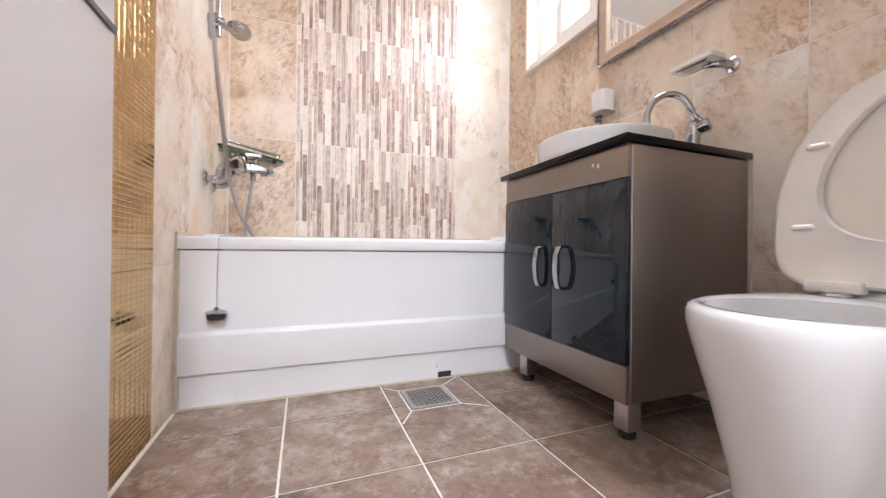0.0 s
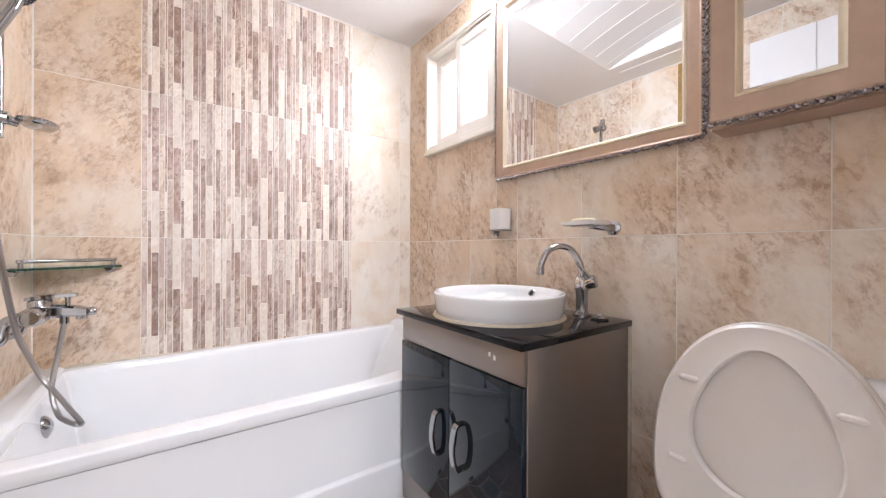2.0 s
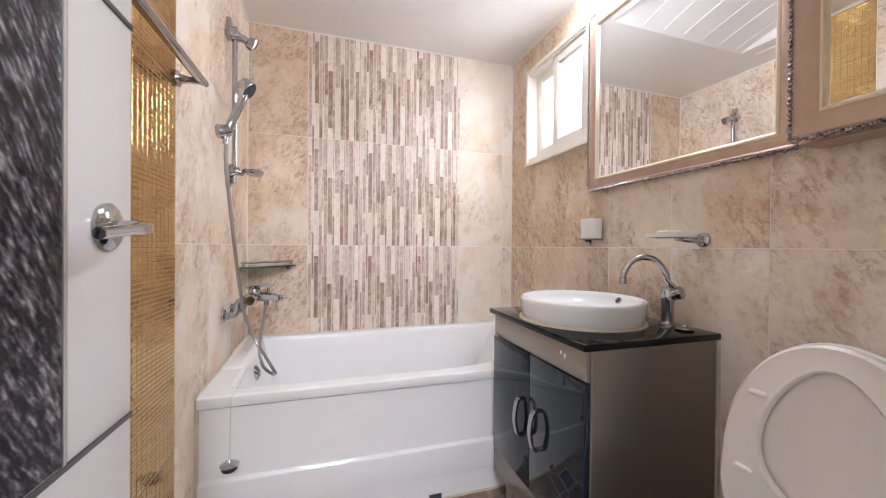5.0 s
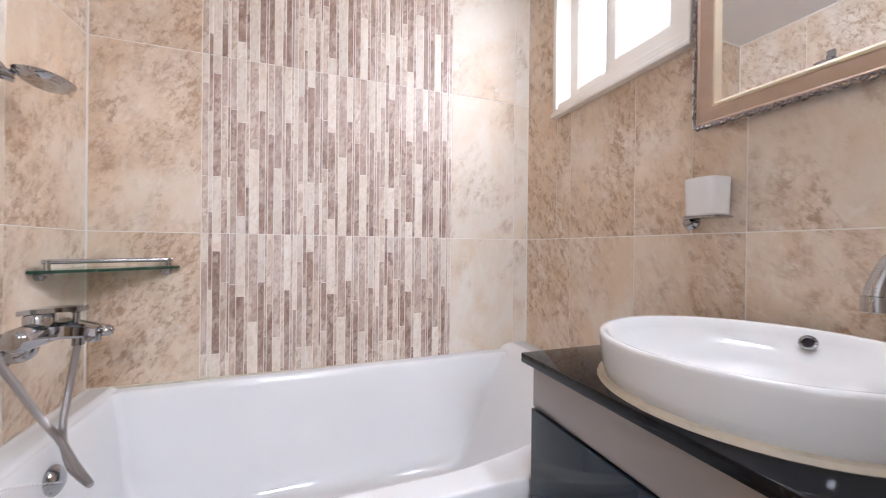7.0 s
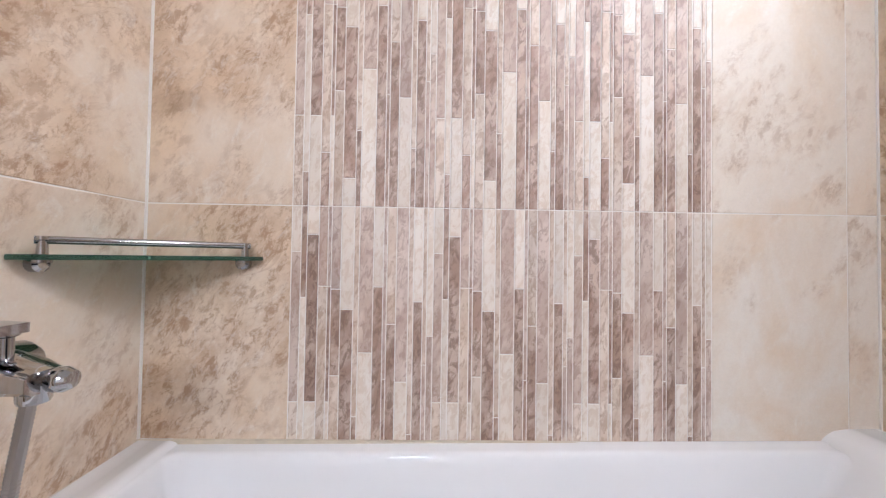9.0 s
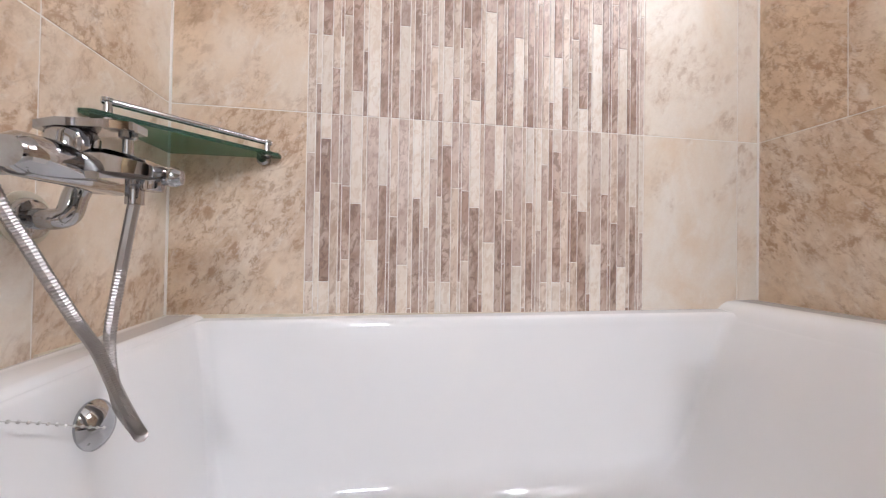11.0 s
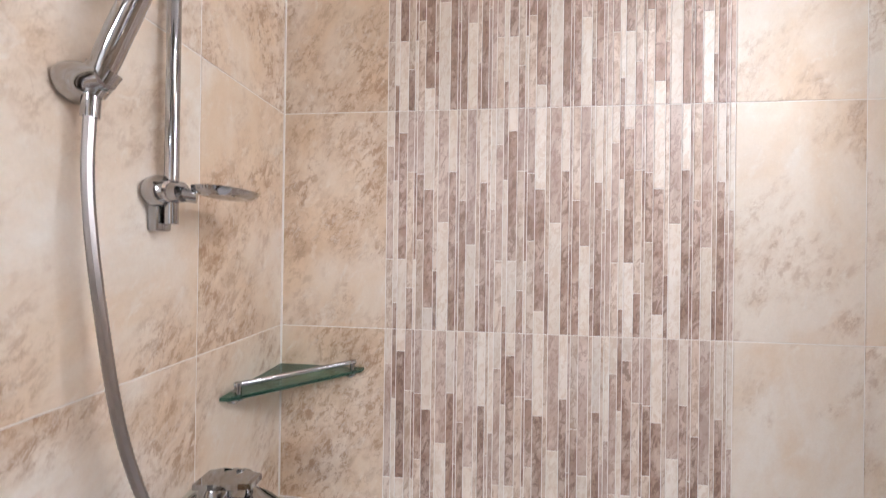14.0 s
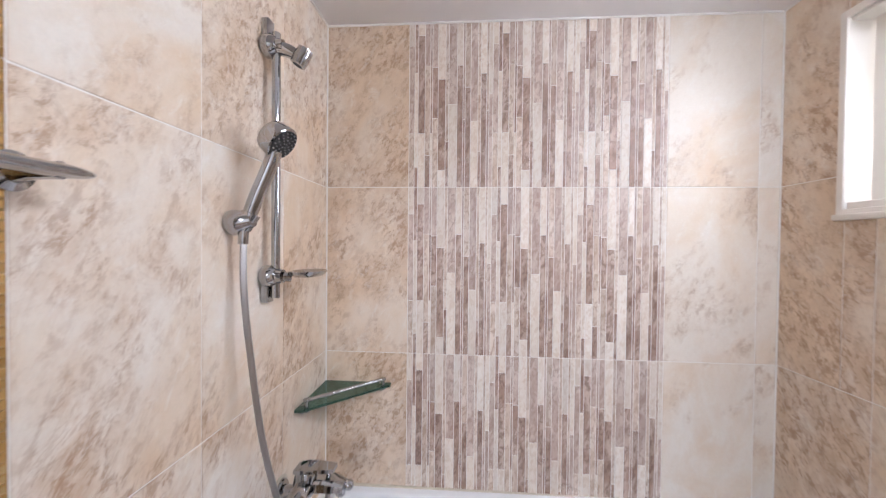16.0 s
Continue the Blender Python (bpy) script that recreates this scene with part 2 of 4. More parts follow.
def mesh_of(name, bm, mat, at=(0, 0, 0), smooth=35):
    bmesh.ops.translate(bm, verts=bm.verts, vec=-Vector(at))
    bmesh.ops.recalc_face_normals(bm, faces=bm.faces)
    me = bpy.data.meshes.new(name)
    bm.to_mesh(me)
    bm.free()
    me.materials.append(mat)
    if smooth:
        for p in me.polygons:
            p.use_smooth = True
        me.set_sharp_from_angle(angle=radians(smooth))
    return me


def part(name, bm, mat, parent=None, label="", smooth=35):
    """Links a bmesh, given in world places, as one mesh object under a thing or a part."""
    at = origin(parent)
    ob = new(name, mesh_of(name, bm, mat, at, smooth))
    ob.parent = parent
    return tagged(ob, label)


def thing(name, base, label, category, group=""):
    ob = new(name)
    ob.location = base
    ob.empty_display_size = 0.05
    return tagged(ob, label, category, group)


def structure(name, bm, mat, label, category, smooth=35):
    return tagged(new(name, mesh_of(name, bm, mat, (0, 0, 0), smooth)), label, category, "", "structure")


def add_box(bm, lo, hi):
    v = [bm.verts.new((x, y, z)) for x in (lo[0], hi[0]) for y in (lo[1], hi[1]) for z in (lo[2], hi[2])]
    for f in ((0, 1, 3, 2), (4, 6, 7, 5), (0, 4, 5, 1), (2, 3, 7, 6), (0, 2, 6, 4), (1, 5, 7, 3)):
        bm.faces.new([v[i] for i in f])
    return bm


def box(lo, hi, bevel=0.0, seg=2):
    lo, hi = [min(a, b) for a, b in zip(lo, hi)], [max(a, b) for a, b in zip(lo, hi)]
    bm = add_box(bmesh.new(), lo, hi)
    if bevel:
        bmesh.ops.bevel(bm, geom=bm.edges[:], offset=bevel, segments=seg, affect="EDGES", profile=0.5, clamp_overlap=True)
    return bm


def boxes(*pairs):
    bm = bmesh.new()
    for lo, hi in pairs:
        add_box(bm, lo, hi)
    return bm


def loft(rings, close=True, caps=(True, True), bm=None):
    """Joins rings of points, of one length, into a skin."""
    bm = bm or bmesh.new()
    rows = [[bm.verts.new(p) for p in ring] for ring in rings]
    n = len(rows[0])
    for a, b in zip(rows, rows[1:]):
        for i in range(n if close else n - 1):
            j = (i + 1) % n
            bm.faces.new((a[i], a[j], b[j], b[i]))
    if caps[0]:
        bm.faces.new(rows[0][::-1])
    if caps[1]:
        bm.faces.new(rows[-1])
    return bm


def sweep(points, radius, seg=10, caps=(True, True), bm=None):
    """A round bar along points; radius may be one number or one for each point."""
    pts = [Vector(p) for p in points]
    rad = radius if isinstance(radius, (list, tuple)) else [radius] * len(pts)
    up, rings = None, []
    for i, p in enumerate(pts):
        d = (pts[min(i + 1, len(pts) - 1)] - pts[max(i - 1, 0)]).normalized()
        if up is None:
            up = d.orthogonal().normalized()
        up = (up - d * up.dot(d)).normalized()
        side = d.cross(up)
        rings.append([p + (up * math.cos(a) + side * math.sin(a)) * rad[i] for a in (2 * math.pi * k / seg for k in range(seg))])
    return loft(rings, True, caps, bm)


def lathe(profile, at, axis=(0, 0, 1), seg=32, caps=(True, True), bm=None):
    """Turns (radius, height) pairs round an axis."""
    ax = Vector(axis).normalized()
    u = ax.orthogonal().normalized()
    w = ax.cross(u)
    rings = [[Vector(at) + ax * h + (u * math.cos(a) + w * math.sin(a)) * max(r, 1e-4) for a in (2 * math.pi * k / seg for k in range(seg))] for r, h in profile]
    return loft(rings, True, caps, bm)


def curve_points(ctrl, n=8):
    """A smooth line through the given points."""
    p = [Vector(c) for c in ctrl]
    p = [p[0] * 2 - p[1]] + p + [p[-1] * 2 - p[-2]]
    out = []
    for i in range(1, len(p) - 2):
        for k in range(n):
            t = k / n
            out.append(0.5 * (2 * p[i] + (p[i + 1] - p[i - 1]) * t + (2 * p[i - 1] - 5 * p[i] + 4 * p[i + 1] - p[i + 2]) * t * t + (3 * p[i] - p[i - 1] - 3 * p[i + 1] + p[i + 2]) * t ** 3))
    return out + [p[-2]]


def oval(cx, cy, z, a, b, power=2.0, n=48):
    """A rounded outline in the plan: half-widths a along x and b along y."""
    out = []
    for k in range(n):
        t = 2 * math.pi * k / n
        c, q = math.cos(t), math.sin(t)
        out.append((cx + a * math.copysign(abs(c) ** (2 / power), c), cy + b * math.copysign(abs(q) ** (2 / power), q), z))
    return out


# ---- setting ----
W, H, FRONT = 1.54, 2.176, -2.10
GAP, PROUD = 0.0026, 0.0014
WIN = (-0.742, -0.205, 1.490, 2.035)
DOORWAY = (0.06, 0.865, 2.03)

wall_north = structure("wall_north", box((-0.12, PROUD, -0.1), (W + 0.12, 0.12, 2.5)), GROUT, "back wall behind the bathtub, tiled with a striped centre", "wall", 0)
wall_west = structure("wall_west", box((-0.12, FRONT - 0.12, -0.1), (-PROUD, PROUD, 2.5)), GROUT, "side wall with marble-look and gold tiles", "wall", 0)
x0 = W + PROUD
wall_east = structure("wall_east", boxes(
    ((x0, FRONT - 0.12, -0.1), (x0 + 0.12, WIN[0], 2.5)), ((x0, WIN[1], -0.1), (x0 + 0.12, PROUD, 2.5)),
    ((x0, WIN[0], -0.1), (x0 + 0.12, WIN[1], WIN[2])), ((x0, WIN[0], WIN[3]), (x0 + 0.12, WIN[1], 2.5))), GROUT,
    "tiled wall with a small sliding window", "wall", 0)
wall_south = structure("wall_south", boxes(
    ((-PROUD, FRONT - 0.12, -0.1), (DOORWAY[0], FRONT - PROUD, 2.5)), ((DOORWAY[1], FRONT - 0.12, -0.1), (x0, FRONT - PROUD, 2.5)),
    ((DOORWAY[0], FRONT - 0.12, DOORWAY[2]), (DOORWAY[1], FRONT - PROUD, 2.5))), GROUT, "tiled wall round the doorway", "wall", 0)
floor = structure("floor", box((-0.1, FRONT - 0.12, -0.1), (W + 0.1, 0.1, -0.003)), GROUT, "bathroom floor of brown slate-look tiles with pale joints", "floor", 0)

# ceiling: flat border round a shallow ribbed vault
VX0, VX1, VY0, VY1, RISE = 0.27, 1.225, -1.90, -0.59, 0.115


def vault(t):
    """Place across the vault, t from 0 to 1."""
    return VY1 + (VY0 - VY1) * t, H + RISE * math.sin(math.pi * t) ** 0.9


bm = boxes(((-0.1, VY1, H), (W + 0.1, 0.1, H + 0.02)), ((-0.1, FRONT - 0.1, H), (W + 0.1, VY0, H + 0.02)),
           ((-0.1, VY0, H), (VX0, VY1, H + 0.02)), ((VX1, VY0, H), (W + 0.1, VY1, H + 0.02)))
STEPS = 28
arc = [vault(k / STEPS) for k in range(STEPS + 1)]
loft([[(VX0 - 0.002, y, z), (VX1 + 0.002, y, z)] for y, z in arc], False, (False, False), bm)
for x in (VX0 + 0.003, VX1 - 0.003):
    bm.faces.new([bm.verts.new((x, y, z)) for y, z in arc])
for x in (0.33, 0.472, 0.613, 0.755, 0.898, 1.04, 1.182):
    rib = [vault(0.02 + 0.96 * k / STEPS) for k in range(STEPS + 1)]
    loft([[(x - 0.007, y, z + 0.001), (x - 0.004, y, z - 0.003), (x + 0.004, y, z - 0.003), (x + 0.007, y, z + 0.001)] for y, z in rib], False, (False, False), bm)
loft([[(0.165, y, H + 0.001), (0.17, y, H - 0.005), (0.178, y, H - 0.005), (0.186, y, H + 0.001)] for y in (-0.62, -1.86)], False, (False, False), bm)
ceiling = structure("ceiling", bm, CEILING_PVC, "white plastic ceiling with a shallow ribbed vault", "ceiling")

# hallway behind the doorway, closed all round
hall_floor = structure("floor_hall", box((-0.8, -4.2, -0.1), (2.2, FRONT - 0.12, 0.03)), HALL_FLOOR, "brown wooden hallway floor", "floor", 0)
hall_wall = structure("wall_hall", boxes(((-0.9, -4.2, 0), (-0.8, FRONT - 0.12, 2.4)), ((2.2, -4.2, 0), (2.3, FRONT - 0.12, 2.4)), ((-0.9, -4.3, 0), (2.3, -4.2, 2.4)),
                      ((-0.9, FRONT - 0.128, 0.03), (DOORWAY[0] - 0.05, FRONT - 0.12, 2.4)), ((DOORWAY[1] + 0.05, FRONT - 0.128, 0.03), (2.3, FRONT - 0.12, 2.4)),
                      ((DOORWAY[0] - 0.05, FRONT - 0.128, DOORWAY[2] + 0.05), (DOORWAY[1] + 0.05, FRONT - 0.12, 2.4))), HALL_PAPER, "plain white hallway walls", "wall", 0)
hall_ceiling = structure("ceiling_hall", box((-0.9, -4.3, 2.4), (2.3, FRONT - 0.12, 2.5)), HALL_PAPER, "plain white hallway ceiling", "ceiling", 0)
backdrop = structure("backdrop", box((2.6, -3.0, 0.3), (2.65, 2.0, 4.0)), DAY, "white daylight outside the window", "backdrop", 0)

# ---- bathtub ----


def rrect(x0, x1, y0, y1, r, z, k=8):
    """A rounded rectangle in the plan."""
    out = []
    for cx, cy, a0 in ((x1 - r, y1 - r, 0), (x0 + r, y1 - r, 90), (x0 + r, y0 + r, 180), (x1 - r, y0 + r, 270)):
        for i in range(k + 1):
            a = radians(a0 + 90 * i / k)
            out.append((cx + r * math.cos(a), cy + r * math.sin(a), z))
    return out


def basin(x0, x1, y0, y1, r, z, rx, ry, k=8):
    """A rounded rectangle whose front corner at the head end is a long sweep, rx by ry."""
    out = []
    for cx, cy, a0, sx, sy, p in ((x1 - r, y1 - r, 0, r, r, 2.0), (x0 + r, y1 - r, 90, r, r, 2.0), (x0 + r, y0 + r, 180, r, r, 2.0), (x1 - rx, y0 + ry, 270, rx, ry, 1.6)):
        n = k if a0 < 270 else 3 * k
        for i in range(n + 1):
            a = radians(a0 + 90 * i / n)
            c, q = math.cos(a), math.sin(a)
            out.append((cx + sx * math.copysign(abs(c) ** (2 / p), c), cy + sy * math.copysign(abs(q) ** (2 / p), q), z))
    return out


def bathtub():
    tub = thing("bathtub", (0.77, -0.375, 0), "long white acrylic bathtub with a moulded front panel", "bathtub")
    R = 0.500
    rise = lambda x: 0.014 * min(1.0, max(0.0, (x - 1.0) / 0.5)) ** 1.5
    tilt = lambda ring: [(x, y, z + ((0.022 + rise(x)) * (y + 0.754) / 0.75 if z > 0.3 else 0.0)) for x, y, z in ring]
    flat = lambda x0, x1, y0, y1, r, z: basin(x0, x1, y0, y1, r, z, r, r)
    rings = [flat(0.004, 1.537, -0.748, -0.003, 0.006, R - 0.038), flat(0.004, 1.537, -0.7515, -0.003, 0.006, R - 0.0375), flat(0.004, 1.537, -0.7535, -0.003, 0.006, R - 0.034),
             flat(0.004, 1.537, -0.7540, -0.003, 0.006, R - 0.020), flat(0.004, 1.537, -0.7540, -0.003, 0.006, R - 0.0065), flat(0.004, 1.537, -0.7532, -0.003, 0.006, R - 0.0030), flat(0.004, 1.537, -0.7510, -0.003, 0.006, R - 0.0008),
             flat(0.006, 1.536, -0.7475, -0.004, 0.006, R), flat(0.010, 1.532, -0.738, -0.006, 0.008, R), basin(0.078, 1.426, -0.699, -0.029, 0.03, R, 0.52, 0.22)]
    for x0, x1, y0, y1, r, z, k in ((0.084, 1.418, -0.692, -0.034, 0.03, R, 1.0), (0.088, 1.412, -0.688, -0.038, 0.028, R - 0.002, 1.0), (0.092, 1.405, -0.684, -0.042, 0.024, R - 0.008, 1.0),
                                    (0.095, 1.396, -0.682, -0.045, 0.02, R - 0.022, 0.98), (0.112, 1.342, -0.675, -0.056, 0.016, 0.40, 0.9), (0.132, 1.262, -0.66, -0.072, 0.018, 0.26, 0.75),
                                    (0.142, 1.225, -0.65, -0.08, 0.022, 0.195, 0.68), (0.156, 1.195, -0.636, -0.094, 0.03, 0.155, 0.62), (0.185, 1.155, -0.606, -0.124, 0.04, 0.130, 0.55), (0.24, 1.09, -0.55, -0.18, 0.05, 0.122, 0.45)):
        rings.append(basin(x0, x1, y0, y1, r, z, 0.52 * k, 0.22 * k))
    rings = [tilt(r) for r in rings]
    part("shell", loft(rings, caps=(False, True)), ACRYLIC, tub, smooth=40)
    prof = [(-0.7475, 0.4588), (-0.7475, 0.225), (-0.7480, 0.2225), (-0.7552, 0.2145), (-0.7568, 0.2115), (-0.7575, 0.207), (-0.7575, 0.106), (-0.7565, 0.102),
            (-0.7540, 0.1005), (-0.7430, 0.0995), (-0.7425, 0.0), (-0.70, 0.0), (-0.70, 0.4588)]
    part("front_panel", loft([[(x, y, z) for y, z in prof] for x in (0.010, 1.53)]), ACRYLIC, tub, smooth=40)
    # raised head end, rising out of the sloping back of the basin, and a low one at the tap end
    hr = [rrect(1.395, 1.5365, -0.528, 0.024, 0.026, R - 0.024), rrect(1.406, 1.5365, -0.522, 0.024, 0.026, R - 0.006), rrect(1.414, 1.5365, -0.514, 0.024, 0.026, R + 0.008),
          rrect(1.424, 1.5365, -0.504, 0.024, 0.026, R + 0.022), rrect(1.438, 1.536, -0.493, 0.024, 0.026, R + 0.032), rrect(1.462, 1.534, -0.480, 0.022, 0.02, R + 0.036)]
    hr = [[(x, y, R + (z - R) * (0.62 - 0.55 * y) if z > R else z) for x, y, z in ring] for ring in hr]
    part("headrest", loft([tilt(r) for r in hr], caps=(False, True)), ACRYLIC, tub, smooth=60)
    hl = [rrect(0.0045, 0.090, -0.50, 0.024, 0.02, R - 0.01), rrect(0.0045, 0.082, -0.49, 0.024, 0.02, R + 0.004), rrect(0.006, 0.070, -0.475, 0.022, 0.02, R + 0.008)]
    part("headrest", loft([tilt(r) for r in hl], caps=(False, True)), ACRYLIC, tub, smooth=60)
    part("drain_knob", lathe([(0.024, 0), (0.024, 0.004), (0.021, 0.007), (0.012, 0.008), (0.011, 0.005), (0.001, 0.005)], (1.470, -0.572, R + 0.003)), CHROME, tub, "round chrome drain knob")
    of = part("overflow", lathe([(0.033, 0), (0.033, 0.004), (0.029, 0.009), (0.019, 0.016), (0.007, 0.020), (0.001, 0.020)], (0.105, -0.339, 0.438), (1, 0, 0.15)), CHROME, tub, "round chrome overflow plate")
    part("waste", lathe([(0.03, 0), (0.03, 0.003), (0.02, 0.004), (0.018, 0.001), (0.001, 0.001)], (0.36, -0.38, 0.121)), CHROME, tub, "chrome waste outlet")
    part("drain_slot", box((0.800, -0.746, 0.001), (0.850, -0.730, 0.024)), GROOVE, tub, "dark drain slot at the foot")
    for x, z in ((0.158, 0.030), (0.80, 0.046)):
        part("screw_cap", lathe([(0.009, 0), (0.008, 0.003), (0.001, 0.004)], (x, -0.7428, z), (0, -1, 0), 14), WHITE_PLASTIC, tub)
    return tub


bathtub()

stopper = thing("bath_stopper", (0.108, -0.757, 0.262), "black rubber bath plug hanging on a bead chain", "bath plug")
part("plug", lathe([(0.019, 0), (0.023, 0.004), (0.024, 0.014), (0.020, 0.017)], (0.108, -0.776, 0.262)), RUBBER, stopper)
part("cap", lathe([(0.028, 0), (0.029, 0.003), (0.022, 0.008), (0.008, 0.011), (0.004, 0.018), (0.001, 0.019)], (0.108, -0.776, 0.279)), CHROME, stopper, "shiny metal plug cap")
line = curve_points([(0.125, -0.34900000000000003, 0.438), (0.105, -0.50, 0.513), (0.112, -0.62, 0.5065), (0.114, -0.70, 0.5045), (0.110, -0.7525, 0.5015), (0.108, -0.7575, 0.48), (0.108, -0.770, 0.40), (0.108, -0.776, 0.298)], 16)
bm = bmesh.new()
last = None
for p in line:
    if last is None or (p - last).length > 0.0052:
        last = p
        lathe([(0.0004, -0.0021), (0.0019, -0.0011), (0.0021, 0.0006), (0.0006, 0.0021)], p, seg=6, bm=bm)
sweep(line, 0.0007, 4, bm=bm)
part("bead_chain", bm, SATIN, stopper, "fine metal bead chain")

# ---- vanity ----
VX, VY0_, VY1_ = 1.078, -1.322, -0.763


def vanity():
    v = thing("vanity_cabinet", (1.31, -1.035, 0), "taupe bathroom cabinet with two glossy black doors on short legs", "cabinet")
    part("body", box((VX + 0.004, VY0_, 0.095), (1.536, VY1_, 0.733), 0.0015, 1), TAUPE, v)
    part("top_rail", box((VX - 0.010, VY0_ + 0.001, 0.650), (VX + 0.002, VY1_, 0.733), 0.002, 2), TAUPE, v)
    part("bottom_rail", box((VX - 0.010, VY0_ + 0.001, 0.095), (VX + 0.002, VY1_, 0.188), 0.002, 2), TAUPE, v)
    mid = (VY0_ + VY1_) / 2
    for y0, y1, hy in ((VY0_ + 0.002, mid - 0.0015, mid - 0.055), (mid + 0.0015, VY1_ - 0.001, mid + 0.045)):
        door = part("door", box((VX - 0.014, y0, 0.191), (VX + 0.002, y1, 0.647), 0.0015, 2), BLACK_DOOR, v, "glossy black door")
        z0, z1 = 0.345, 0.492
        pts = curve_points([(VX - 0.016, hy, z1 - 0.010), (VX - 0.034, hy, z1 - 0.018), (VX - 0.044, hy, (z0 + z1) / 2), (VX - 0.034, hy, z0 + 0.018), (VX - 0.016, hy, z0 + 0.010)], 8)
        rings = []
        for i, p in enumerate(pts):
            d = (pts[min(i + 1, len(pts) - 1)] - pts[max(i - 1, 0)]).normalized()
            out = Vector((0, 1, 0)).cross(d).normalized()
            rings.append([p + Vector((0, 1, 0)) * a * 0.010 + out * b * 0.0045 for a, b in ((-1, -0.6), (-0.8, -1), (0.8, -1), (1, -0.6), (1, 0.6), (0.8, 1), (-0.8, 1), (-1, 0.6))])
        part("handle", loft(rings), CHROME, door, "bowed chrome handle")
    for x, y in ((VX + 0.028, VY0_ + 0.03), (VX + 0.028, VY1_ - 0.10), (1.50, VY0_ + 0.03), (1.50, VY1_ - 0.10)):
        leg = part("leg", box((x - 0.022, y - 0.022, 0.022), (x + 0.022, y + 0.022, 0.0945), 0.002, 2), SATIN, v, "square satin metal leg")
        part("foot", lathe([(0.018, 0), (0.021, 0.003), (0.021, 0.015), (0.012, 0.022)], (x, y, 0.0), seg=20), RUBBER, leg, "black rubber foot")
    for y, z, h in ((-1.208, 0.700, 0.010), (-1.226, 0.695, 0.012)):
        part("scuff", box((VX - 0.0106, y - 0.004, z - h / 2), (VX - 0.0098, y + 0.003, z + h / 2)), WHITE_PLASTIC, v, "small white scuff mark", 0)
    return v


vanity()
top = thing("worktop", (1.30, -1.035, 0.735), "thin black glass worktop on the cabinet", "worktop")
part("slab", box((1.052, -1.332, 0.7345), (1.537, -0.742, 0.754), 0.003, 2), BLACK_GLASS, top)

SX, SY, SZ = 1.274, -1.028, 0.754


def sink():
    s = thing("vessel_sink", (SX, SY, SZ), "oval white porcelain basin standing on the black worktop", "sink")
    o = lambda a, b, z: oval(SX, SY, SZ + z, a + 0.039, b - 0.011, 2.0)
    rings = [o(0.156, 0.206, 0.002), o(0.163, 0.213, 0.006), o(0.167, 0.217, 0.024), o(0.171, 0.221, 0.060), o(0.172, 0.222, 0.070), o(0.171, 0.221, 0.0745), o(0.168, 0.218, 0.0765),
             o(0.163, 0.213, 0.076), o(0.159, 0.209, 0.072), o(0.152, 0.202, 0.058), o(0.139, 0.187, 0.037), o(0.108, 0.152, 0.022), o(0.065, 0.095, 0.014), o(-0.017, 0.033, 0.012)]
    part("bowl", loft(rings, caps=(True, True)), PORCELAIN, s, smooth=60)
    part("drain", lathe([(0.021, 0.0), (0.021, 0.003), (0.016, 0.004), (0.001, 0.004)], (SX, SY, SZ + 0.0125)), CHROME, s, "chrome basin drain")
    ring = part("overflow_ring", lathe([(0.008, 0), (0.013, 0.001), (0.013, 0.004), (0.010, 0.006), (0.008, 0.004)], (1.4590, -1.011, SZ + 0.054), (-0.88, -0.06, 0.45), 20, (False, False)), CHROME, s, "chrome overflow ring")
    part("overflow_hole", lathe([(0.008, 0), (0.001, 0.001)], (1.4590, -1.011, SZ + 0.0542), (-0.88, -0.06, 0.45), 16), GROOVE, ring)
    bead = [o(0.156, 0.205, 0.0), o(0.174, 0.2245, 0.0), o(0.171, 0.2215, 0.006), o(0.160, 0.209, 0.008)]
    part("sealant", loft(bead + [bead[0]], caps=(False, False)), SILICONE, s, "yellowed sealant bead")
    return s


sink()


def faucet():
    f = thing("basin_faucet", (1.485, -1.195, 0.754), "chrome gooseneck mixer tap behind the basin", "faucet")
    bx, by, bz = 1.485, -1.195, 0.754
    part("base", lathe([(0.027, 0), (0.027, 0.004), (0.022, 0.009), (0.0185, 0.013), (0.0185, 0.075), (0.022, 0.082), (0.023, 0.11), (0.019, 0.122), (0.013, 0.128), (0.001, 0.128)], (bx, by, bz)), CHROME, f)
    pts = curve_points([(bx, by, bz + 0.12), (bx - 0.004, by + 0.004, bz + 0.165), (bx - 0.025, by + 0.022, bz + 0.210), (bx - 0.058, by + 0.045, bz + 0.222), (bx - 0.090, by + 0.064, bz + 0.205), (bx - 0.108, by + 0.074, bz + 0.168), (bx - 0.112, by + 0.076, bz + 0.150)], 8)
    part("spout", sweep(pts, 0.0105, 14), CHROME, f)
    part("aerator", lathe([(0.0105, 0.0), (0.0125, 0.001), (0.0125, 0.022), (0.0105, 0.023)], (bx - 0.112, by + 0.076, bz + 0.130)), CHROME, f)
    a = Vector((bx, by, bz + 0.098))
    d = Vector((0.35, -0.85, 0.30)).normalized()
    part("valve", lathe([(0.018, 0), (0.020, 0.015), (0.0215, 0.03), (0.0215, 0.042), (0.016, 0.047), (0.001, 0.048)], a, d, 24), CHROME, f)
    e = a + d * 0.032
    part("lever", sweep([e, e + Vector((-0.010, 0.008, 0.020)), e + Vector((-0.028, 0.026, 0.050)), e + Vector((-0.036, 0.034, 0.060))], [0.008, 0.007, 0.006, 0.004], 10), CHROME, f)
    return f


